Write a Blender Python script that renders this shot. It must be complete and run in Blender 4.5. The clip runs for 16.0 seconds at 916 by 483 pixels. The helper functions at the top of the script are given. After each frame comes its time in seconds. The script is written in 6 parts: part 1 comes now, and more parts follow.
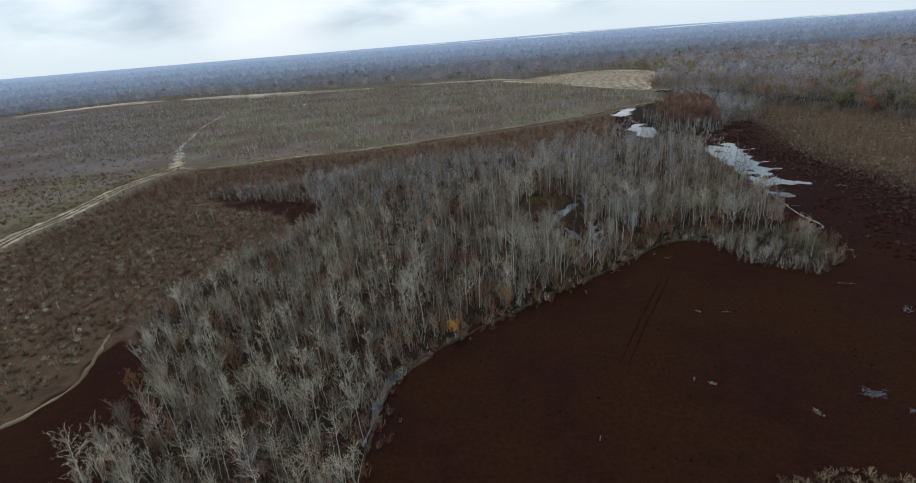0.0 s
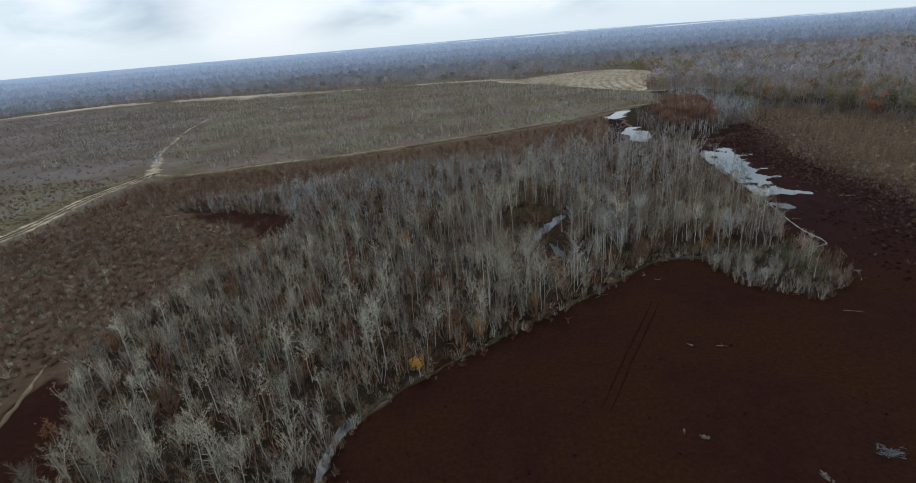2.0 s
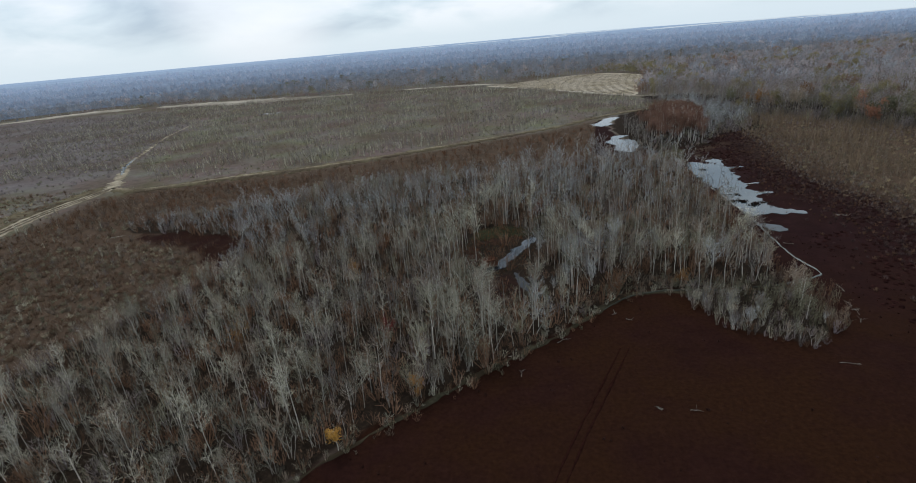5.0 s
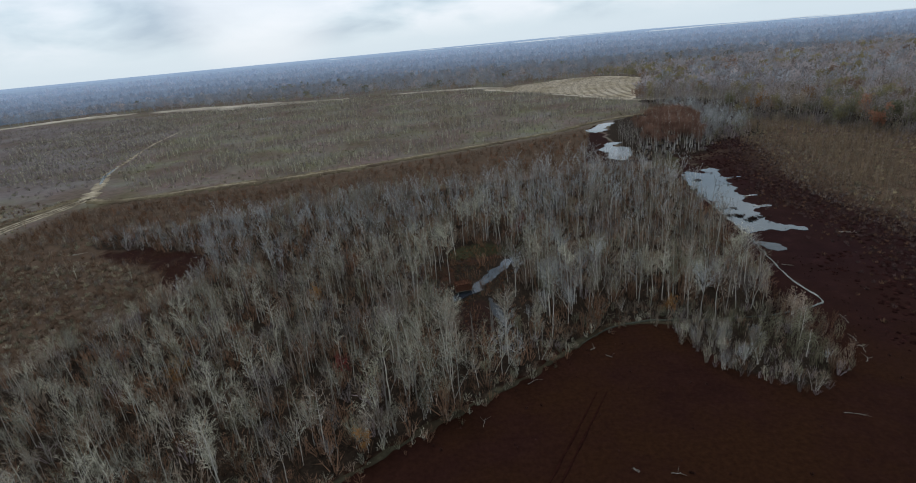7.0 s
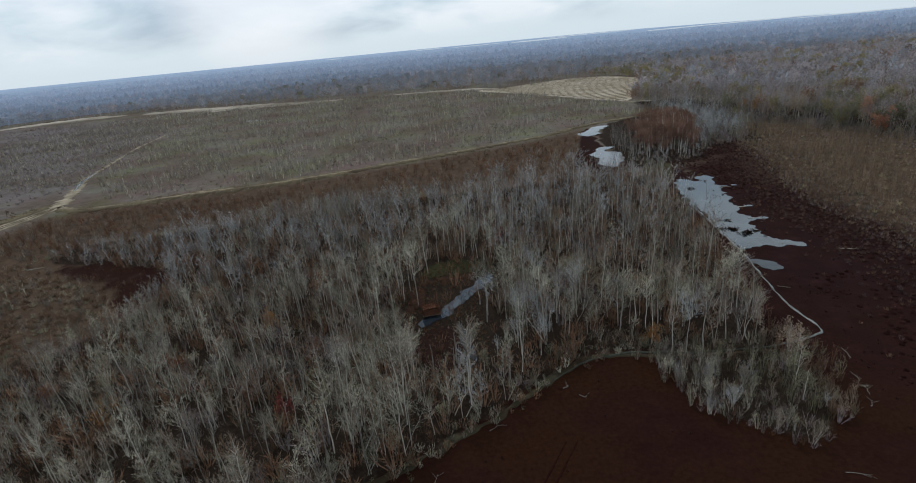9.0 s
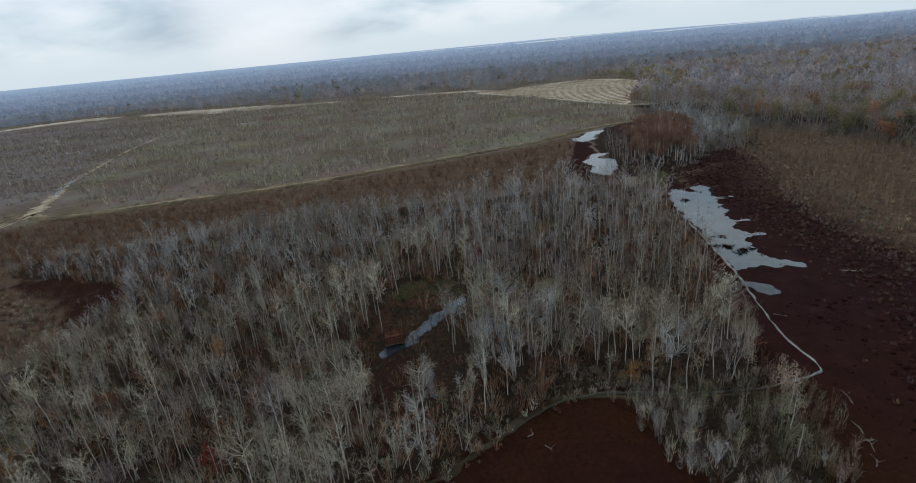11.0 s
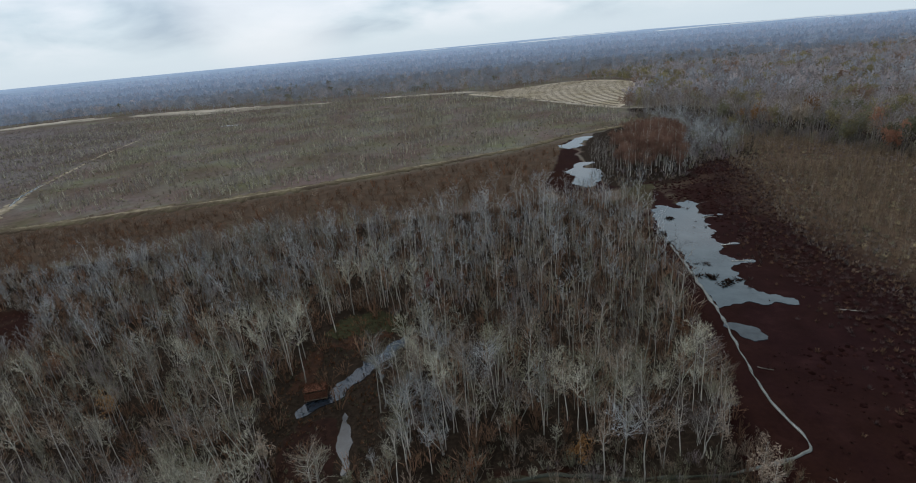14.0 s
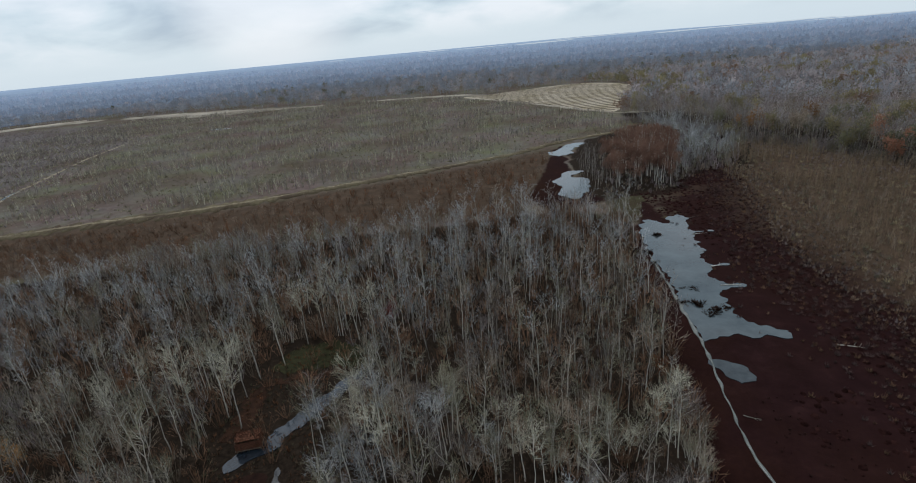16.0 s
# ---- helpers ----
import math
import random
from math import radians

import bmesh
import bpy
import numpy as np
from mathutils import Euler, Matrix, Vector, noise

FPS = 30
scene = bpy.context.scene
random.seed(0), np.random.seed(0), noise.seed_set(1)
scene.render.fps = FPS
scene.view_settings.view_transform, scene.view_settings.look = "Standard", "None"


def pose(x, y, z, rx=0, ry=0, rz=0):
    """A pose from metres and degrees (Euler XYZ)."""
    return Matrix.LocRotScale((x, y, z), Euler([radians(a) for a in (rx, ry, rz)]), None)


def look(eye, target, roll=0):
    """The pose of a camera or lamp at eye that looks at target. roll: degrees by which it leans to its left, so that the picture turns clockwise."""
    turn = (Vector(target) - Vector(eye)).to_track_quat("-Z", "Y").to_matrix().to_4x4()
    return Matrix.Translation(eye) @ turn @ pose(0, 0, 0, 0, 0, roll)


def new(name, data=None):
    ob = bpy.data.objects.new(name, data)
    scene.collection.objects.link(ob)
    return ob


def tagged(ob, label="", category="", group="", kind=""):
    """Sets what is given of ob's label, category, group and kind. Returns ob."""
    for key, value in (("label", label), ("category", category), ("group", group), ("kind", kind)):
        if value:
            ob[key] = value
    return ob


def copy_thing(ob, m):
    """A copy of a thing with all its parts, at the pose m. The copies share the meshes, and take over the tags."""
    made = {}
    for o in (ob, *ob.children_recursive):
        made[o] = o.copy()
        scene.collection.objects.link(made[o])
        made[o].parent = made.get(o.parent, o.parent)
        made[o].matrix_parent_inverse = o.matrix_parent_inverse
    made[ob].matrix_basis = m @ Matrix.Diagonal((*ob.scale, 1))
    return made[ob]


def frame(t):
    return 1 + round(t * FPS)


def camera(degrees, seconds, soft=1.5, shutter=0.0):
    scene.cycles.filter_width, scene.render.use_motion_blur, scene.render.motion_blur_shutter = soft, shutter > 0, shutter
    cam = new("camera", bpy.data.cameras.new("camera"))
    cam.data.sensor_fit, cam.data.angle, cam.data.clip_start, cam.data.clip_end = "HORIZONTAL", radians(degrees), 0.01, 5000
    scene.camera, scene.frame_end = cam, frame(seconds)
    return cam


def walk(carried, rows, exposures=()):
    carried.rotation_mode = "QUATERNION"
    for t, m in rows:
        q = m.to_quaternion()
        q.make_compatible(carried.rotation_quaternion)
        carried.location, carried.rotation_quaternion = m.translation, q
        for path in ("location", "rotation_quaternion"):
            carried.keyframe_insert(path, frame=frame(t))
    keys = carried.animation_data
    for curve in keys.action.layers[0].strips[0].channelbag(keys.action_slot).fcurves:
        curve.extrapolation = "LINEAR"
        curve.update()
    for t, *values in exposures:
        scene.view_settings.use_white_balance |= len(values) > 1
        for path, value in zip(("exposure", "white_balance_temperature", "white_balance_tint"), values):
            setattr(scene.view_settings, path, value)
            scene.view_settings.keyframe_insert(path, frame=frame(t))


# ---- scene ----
cam = camera(83.9, 16.0, soft=1.0)
PATH = [
    (0, (2.339, -0.14, 55.626), (2.29, 1.72, 54.892), -4.7),
    (0.5, (3.855, 2.761, 55.692), (3.806, 4.621, 54.958), -4.9),
    (1, (5.373, 5.689, 55.815), (5.325, 7.548, 55.079), -4.9),
    (1.5, (6.935, 8.587, 55.939), (6.89, 10.446, 55.202), -4.8),
    (2, (8.643, 11.505, 56.043), (8.599, 13.364, 55.306), -4.9),
    (2.5, (10.43, 14.387, 56.11), (10.387, 16.246, 55.374), -4.9),
    (3, (12.236, 17.181, 56.124), (12.196, 19.041, 55.389), -4.9),
    (3.5, (14.139, 19.658, 56.112), (14.102, 21.519, 55.379), -4.8),
    (4, (16.13, 22.071, 56.104), (16.095, 23.932, 55.372), -4.9),
    (6.5, (26.133, 35.598, 56.286), (26.085, 37.463, 55.566), -5.4),
    (7, (28.074, 38.368, 56.304), (28.025, 40.234, 55.585), -5.4),
    (7.5, (30.0, 41.145, 56.335), (29.949, 43.011, 55.616), -5.4),
    (8, (31.862, 43.901, 56.354), (31.81, 45.766, 55.636), -5.4),
    (8.5, (33.686, 46.557, 56.361), (33.634, 48.423, 55.641), -5.5),
    (9, (35.568, 49.159, 56.34), (35.517, 51.024, 55.62), -5.5),
    (11.5, (45.671, 62.165, 56.288), (45.601, 64.031, 55.574), -5.5),
    (12, (47.855, 64.816, 56.288), (47.783, 66.683, 55.574), -5.6),
    (12.5, (50.048, 67.582, 56.298), (49.973, 69.448, 55.584), -5.6),
    (13, (52.148, 70.397, 56.31), (52.073, 72.263, 55.595), -5.5),
    (13.5, (54.096, 73.221, 56.346), (54.019, 75.087, 55.631), -5.5),
    (14, (56.012, 76.005, 56.386), (55.936, 77.87, 55.668), -5.4),
    (14.5, (57.993, 78.673, 56.399), (57.915, 80.539, 55.684), -5.45),
    (15, (60.07, 81.218, 56.461), (59.989, 83.085, 55.746), -5.38),
    (15.5, (62.063, 83.876, 56.544), (61.98, 85.743, 55.831), -5.33),
    (16, (64.028, 86.763, 56.632), (63.948, 88.63, 55.919), -5.33),
]
walk(cam, [(t, look(eye, target, roll)) for t, eye, target, roll in PATH], [(0, 0.14, 6050, 10), (4, 0.12, 6050, 10), (8, 0.0, 6050, 10), (16, -0.03, 6050, 10)])

# ---- light ----
SUN_AZ, SUN_EL = radians(-22), radians(52)
world = bpy.data.worlds.new("overcast_sky")
scene.world = world
world.use_nodes = True
nt = world.node_tree
nt.nodes.clear()


def wn(kind, **kw):
    n = nt.nodes.new(kind)
    for k, v in kw.items():
        n.inputs[k].default_value = v
    return n


coord = nt.nodes.new("ShaderNodeTexCoord")
sep = nt.nodes.new("ShaderNodeSeparateXYZ")
nt.links.new(coord.outputs["Generated"], sep.inputs[0])
comb = nt.nodes.new("ShaderNodeVectorMath")
comb.operation = "MULTIPLY"
comb.inputs[1].default_value = (5.0, 5.0, 15.0)
nt.links.new(coord.outputs["Generated"], comb.inputs[0])
cloud = wn("ShaderNodeTexNoise", Scale=1.0, Detail=5.0, Roughness=0.5, Distortion=0.2)
nt.links.new(comb.outputs[0], cloud.inputs["Vector"])
ramp = nt.nodes.new("ShaderNodeValToRGB")
ramp.color_ramp.elements[0].position, ramp.color_ramp.elements[0].color = 0.34, (0.50, 0.585, 0.66, 1)
ramp.color_ramp.elements[1].position, ramp.color_ramp.elements[1].color = 0.62, (0.95, 0.97, 0.98, 1)
mid = ramp.color_ramp.elements.new(0.48)
mid.color = (0.73, 0.815, 0.85, 1)
nt.links.new(cloud.outputs["Fac"], ramp.inputs[0])
# paler towards the horizon, brightest where the sun stands behind the clouds
low = nt.nodes.new("ShaderNodeMapRange")
low.interpolation_type = "SMOOTHSTEP"
low.inputs["From Min"].default_value, low.inputs["From Max"].default_value = 0.005, 0.06
nt.links.new(sep.outputs["Z"], low.inputs["Value"])
veil = nt.nodes.new("ShaderNodeMix")
veil.data_type = "RGBA"
veil.inputs["A"].default_value = (0.76, 0.85, 0.885, 1)
nt.links.new(low.outputs[0], veil.inputs["Factor"])
nt.links.new(ramp.outputs[0], veil.inputs["B"])
toward = nt.nodes.new("ShaderNodeVectorMath")
toward.operation = "DOT_PRODUCT"
toward.inputs[1].default_value = (math.sin(radians(-19)) * math.cos(radians(7)), math.cos(radians(-19)) * math.cos(radians(7)), math.sin(radians(7)))
nt.links.new(coord.outputs["Generated"], toward.inputs[0])
gleam = nt.nodes.new("ShaderNodeMapRange")
gleam.interpolation_type = "SMOOTHSTEP"
for k, v in (("From Min", 0.985), ("From Max", 1.0), ("To Min", 0.0), ("To Max", 0.75)):
    gleam.inputs[k].default_value = v
nt.links.new(toward.outputs["Value"], gleam.inputs["Value"])
lit = nt.nodes.new("ShaderNodeMix")
lit.data_type = "RGBA"
lit.inputs["B"].default_value = (1.0, 1.0, 1.0, 1)
nt.links.new(gleam.outputs[0], lit.inputs["Factor"])
nt.links.new(veil.outputs["Result"], lit.inputs["A"])
sky = nt.nodes.new("ShaderNodeTexSky")
sky.sky_type, sky.sun_disc, sky.sun_elevation, sky.sun_rotation = "NISHITA", False, SUN_EL, SUN_AZ
scale = nt.nodes.new("ShaderNodeVectorMath")
scale.operation = "SCALE"
scale.inputs["Scale"].default_value = 0.10
nt.links.new(sky.outputs[0], scale.inputs[0])
mix = nt.nodes.new("ShaderNodeMix")
mix.data_type = "RGBA"
mix.inputs["Factor"].default_value = 0.88
nt.links.new(scale.outputs[0], mix.inputs["A"])
nt.links.new(lit.outputs["Result"], mix.inputs["B"])
dome = nt.nodes.new("ShaderNodeMapRange")
for k, v in (("From Min", 0.12), ("From Max", 0.75), ("To Min", 0.94), ("To Max", 0.54)):
    dome.inputs[k].default_value = v
nt.links.new(sep.outputs["Z"], dome.inputs["Value"])
shade = nt.nodes.new("ShaderNodeVectorMath")
shade.operation = "SCALE"
nt.links.new(mix.outputs["Result"], shade.inputs[0])
nt.links.new(dome.outputs[0], shade.inputs["Scale"])
back = nt.nodes.new("ShaderNodeBackground")
back.inputs["Strength"].default_value = 1.0
nt.links.new(shade.outputs[0], back.inputs[0])
out = nt.nodes.new("ShaderNodeOutputWorld")
nt.links.new(back.outputs[0], out.inputs[0])

sun = new("sun", bpy.data.lights.new("sun", "SUN"))
sun.data.energy, sun.data.angle, sun.data.color = 1.25, radians(11), (1.0, 0.97, 0.92)
sun.matrix_world = look((0, 0, 200), (-200 * math.cos(SUN_EL) * math.sin(SUN_AZ), -200 * math.cos(SUN_EL) * math.cos(SUN_AZ), 200 - 200 * math.sin(SUN_EL)))


# ---- materials ----
def material(name, lo, hi, scale=1.0, rough=0.9, bump=0.0, mottle=None, spec=0.06, random_amount=0.0, through_light=0.0):
    """Two-scale noise between two colours; mottle: a third colour in large patches; random_amount: lightness by object and by tint; through_light: share of light that passes through thin twigs and leaves."""
    m = bpy.data.materials.new(name)
    m.use_nodes = True
    t = m.node_tree
    b = t.nodes["Principled BSDF"]
    b.inputs["Roughness"].default_value = rough
    b.inputs["Specular IOR Level"].default_value = spec
    tc = t.nodes.new("ShaderNodeTexCoord")
    n1 = t.nodes.new("ShaderNodeTexNoise")
    n1.inputs["Scale"].default_value, n1.inputs["Detail"].default_value, n1.inputs["Roughness"].default_value = scale, 7, 0.65
    t.links.new(tc.outputs["Object"], n1.inputs["Vector"])
    r = t.nodes.new("ShaderNodeValToRGB")
    r.color_ramp.elements[0].position, r.color_ramp.elements[0].color = 0.32, (*lo, 1)
    r.color_ramp.elements[1].position, r.color_ramp.elements[1].color = 0.68, (*hi, 1)
    t.links.new(n1.outputs["Fac"], r.inputs[0])
    col = r.outputs[0]
    if mottle:
        n2 = t.nodes.new("ShaderNodeTexNoise")
        n2.inputs["Scale"].default_value, n2.inputs["Detail"].default_value = scale * 0.12, 4
        t.links.new(tc.outputs["Object"], n2.inputs["Vector"])
        r2 = t.nodes.new("ShaderNodeMapRange")
        r2.inputs["From Min"].default_value, r2.inputs["From Max"].default_value = 0.42, 0.66
        t.links.new(n2.outputs["Fac"], r2.inputs["Value"])
        mx = t.nodes.new("ShaderNodeMix")
        mx.data_type = "RGBA"
        mx.inputs["B"].default_value = (*mottle, 1)
        t.links.new(r2.outputs[0], mx.inputs["Factor"])
        t.links.new(col, mx.inputs["A"])
        col = mx.outputs["Result"]
    if random_amount:
        oi = t.nodes.new("ShaderNodeObjectInfo")
        at = t.nodes.new("ShaderNodeAttribute")
        at.attribute_name = "tint"
        ad = t.nodes.new("ShaderNodeMath")
        ad.operation = "ADD"
        t.links.new(oi.outputs["Random"], ad.inputs[0])
        t.links.new(at.outputs["Fac"], ad.inputs[1])
        fr = t.nodes.new("ShaderNodeMath")
        fr.operation = "FRACT"
        t.links.new(ad.outputs[0], fr.inputs[0])
        mr = t.nodes.new("ShaderNodeMapRange")
        mr.inputs["To Min"].default_value, mr.inputs["To Max"].default_value = 1 - random_amount, 1 + random_amount
        t.links.new(fr.outputs[0], mr.inputs["Value"])
        hs = t.nodes.new("ShaderNodeHueSaturation")
        t.links.new(mr.outputs[0], hs.inputs["Value"])
        t.links.new(col, hs.inputs["Color"])
        col = hs.outputs[0]
    t.links.new(col, b.inputs["Base Color"])
    if bump:
        bp = t.nodes.new("ShaderNodeBump")
        bp.inputs["Strength"].default_value, bp.inputs["Distance"].default_value = 0.6, bump
        t.links.new(n1.outputs["Fac"], bp.inputs["Height"])
        t.links.new(bp.outputs[0], b.inputs["Normal"])
    if through_light:
        tl = t.nodes.new("ShaderNodeBsdfTranslucent")
        t.links.new(col, tl.inputs["Color"])
        ms = t.nodes.new("ShaderNodeMixShader")
        ms.inputs[0].default_value = through_light
        t.links.new(b.outputs[0], ms.inputs[1])
        t.links.new(tl.outputs[0], ms.inputs[2])
        t.links.new(ms.outputs[0], t.nodes["Material Output"].inputs["Surface"])
    return m


BARK = material("pale_bark", (0.40, 0.375, 0.325), (0.72, 0.68, 0.60), 3.0, 0.9, random_amount=0.35)
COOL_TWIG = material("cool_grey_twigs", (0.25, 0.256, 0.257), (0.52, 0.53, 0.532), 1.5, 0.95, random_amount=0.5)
TWIG = material("grey_twigs", (0.272, 0.252, 0.192), (0.575, 0.545, 0.43), 1.5, 0.95, random_amount=0.62)
DIM_BARK = material("dull_grey_bark", (0.29, 0.27, 0.235), (0.55, 0.52, 0.46), 3.0, 0.9, random_amount=0.5)
RUST_TWIG = material("rust_brush", (0.13, 0.06, 0.032), (0.27, 0.135, 0.072), 1.5, 0.95, random_amount=0.4)
WARM_TWIG = material("warm_brown_twigs", (0.19, 0.15, 0.115), (0.38, 0.305, 0.235), 1.5, 0.95, random_amount=0.4)
MAUVE_TWIG = material("mauve_grey_twigs", (0.14, 0.118, 0.108), (0.27, 0.235, 0.22), 1.5, 0.95, random_amount=0.4)
OLIVE_TWIG = material("olive_grey_twigs", (0.165, 0.155, 0.105), (0.35, 0.33, 0.235), 1.5, 0.95, random_amount=0.4, through_light=0.35)
BROWN_TWIG = material("brown_brush", (0.10, 0.060, 0.038), (0.25, 0.155, 0.10), 1.5, 0.95, random_amount=0.4)
FAR_MAUVE = material("far_mauve_brush", (0.20, 0.172, 0.165), (0.34, 0.30, 0.29), 0.4, 0.95, random_amount=0.3, through_light=0.35)
OLIVE = material("olive_brush", (0.075, 0.07, 0.042), (0.19, 0.175, 0.11), 1.5, 0.95, random_amount=0.4)
STRAW = material("straw", (0.28, 0.23, 0.145), (0.54, 0.455, 0.30), 1.5, 0.95, random_amount=0.3, through_light=0.35)
RED_NEEDLE = material("rust_needles", (0.162, 0.096, 0.070), (0.30, 0.184, 0.138), 1.0, 0.95, random_amount=0.3, through_light=0.45)
ORANGE_LEAF = material("orange_leaves", (0.21, 0.11, 0.042), (0.38, 0.205, 0.08), 1.0, 0.9, random_amount=0.3)
YELLOW_LEAF = material("yellow_leaves", (0.23, 0.20, 0.11), (0.39, 0.34, 0.20), 1.0, 0.9, random_amount=0.2, through_light=0.45)
GOLD_LEAF = material("gold_leaves", (0.34, 0.18, 0.04), (0.58, 0.33, 0.08), 1.0, 0.9, random_amount=0.2)
RED_LEAF = material("red_leaves", (0.14, 0.03, 0.025), (0.26, 0.06, 0.05), 1.0, 0.9, random_amount=0.2)
GREEN_LEAF = material("dull_green_leaves", (0.15, 0.148, 0.092), (0.265, 0.255, 0.165), 1.0, 0.9, random_amount=0.3, through_light=0.45)
# These far twigs carry the haze of distance in their pale, bluish colours.
FAR_HAZE_TWIG = material("hazed_far_twigs", (0.295, 0.29, 0.318), (0.445, 0.44, 0.472), 0.05, 0.95, random_amount=0.3, through_light=0.45)
NORTH_HAZE_TWIG = material("hazed_north_twigs", (0.23, 0.245, 0.28), (0.36, 0.38, 0.42), 0.05, 0.95, random_amount=0.2, through_light=0.45)
FAR_HAZE_BROWN = material("hazed_far_brown", (0.31, 0.272, 0.272), (0.465, 0.415, 0.412), 0.05, 0.95, random_amount=0.35, through_light=0.45)
WATER = material("silty_water", (0.034, 0.050, 0.058), (0.085, 0.110, 0.120), 0.12, 0.07, spec=0.75)
DITCH = material("ditch_water", (0.10, 0.108, 0.098), (0.20, 0.21, 0.19), 0.6, 0.25, spec=0.5)
WEEDY = material("algae_water", (0.026, 0.030, 0.022), (0.065, 0.070, 0.052), 0.8, 0.6, spec=0.2)
THIN_WATER = material("thin_water", (0.035, 0.044, 0.05), (0.075, 0.09, 0.1), 0.5, 0.3, spec=0.3)
# Dark copy of the ditch water: shade and tree reflections in its colour.
SHADY_DITCH = material("shaded_pool_water", (0.014, 0.016, 0.019), (0.034, 0.038, 0.045), 0.5, 0.3, spec=0.2)
DARK_WATER = material("pool_water", (0.016, 0.023, 0.033), (0.042, 0.056, 0.073), 0.3, 0.05, spec=1.0)
TRACK = material("tan_track", (0.31, 0.258, 0.178), (0.56, 0.485, 0.365), 0.7, 0.95, 0.05, mottle=(0.17, 0.135, 0.09))
OLD_TRACK = material("old_track", (0.15, 0.12, 0.075), (0.30, 0.25, 0.165), 0.6, 0.95, mottle=(0.12, 0.095, 0.06))
BANK_TRACK = material("bank_track", (0.15, 0.118, 0.072), (0.42, 0.35, 0.24), 0.6, 0.95, mottle=(0.125, 0.10, 0.065))
STUBBLE = material("stubble_field", (0.44, 0.375, 0.29), (0.63, 0.55, 0.435), 0.3, 0.95, mottle=(0.36, 0.30, 0.20))
STUBBLE_ROW = material("stubble_row", (0.07, 0.055, 0.035), (0.14, 0.115, 0.075), 0.3, 0.95)
DRIFTWOOD = material("driftwood", (0.15, 0.135, 0.115), (0.32, 0.295, 0.26), 2.0, 0.85)
PALE_EARTH = material("pale_earth", (0.16, 0.14, 0.11), (0.34, 0.305, 0.255), 1.2, 0.95)
THATCH = material("blind_brush", (0.085, 0.038, 0.025), (0.215, 0.10, 0.062), 3.0, 0.95, random_amount=0.3)
PLANK = material("weathered_plank", (0.13, 0.10, 0.07), (0.26, 0.21, 0.16), 4.0, 0.9)
WHITE_PAINT = material("white_stake", (0.7, 0.7, 0.68), (0.82, 0.82, 0.8), 4.0, 0.7)


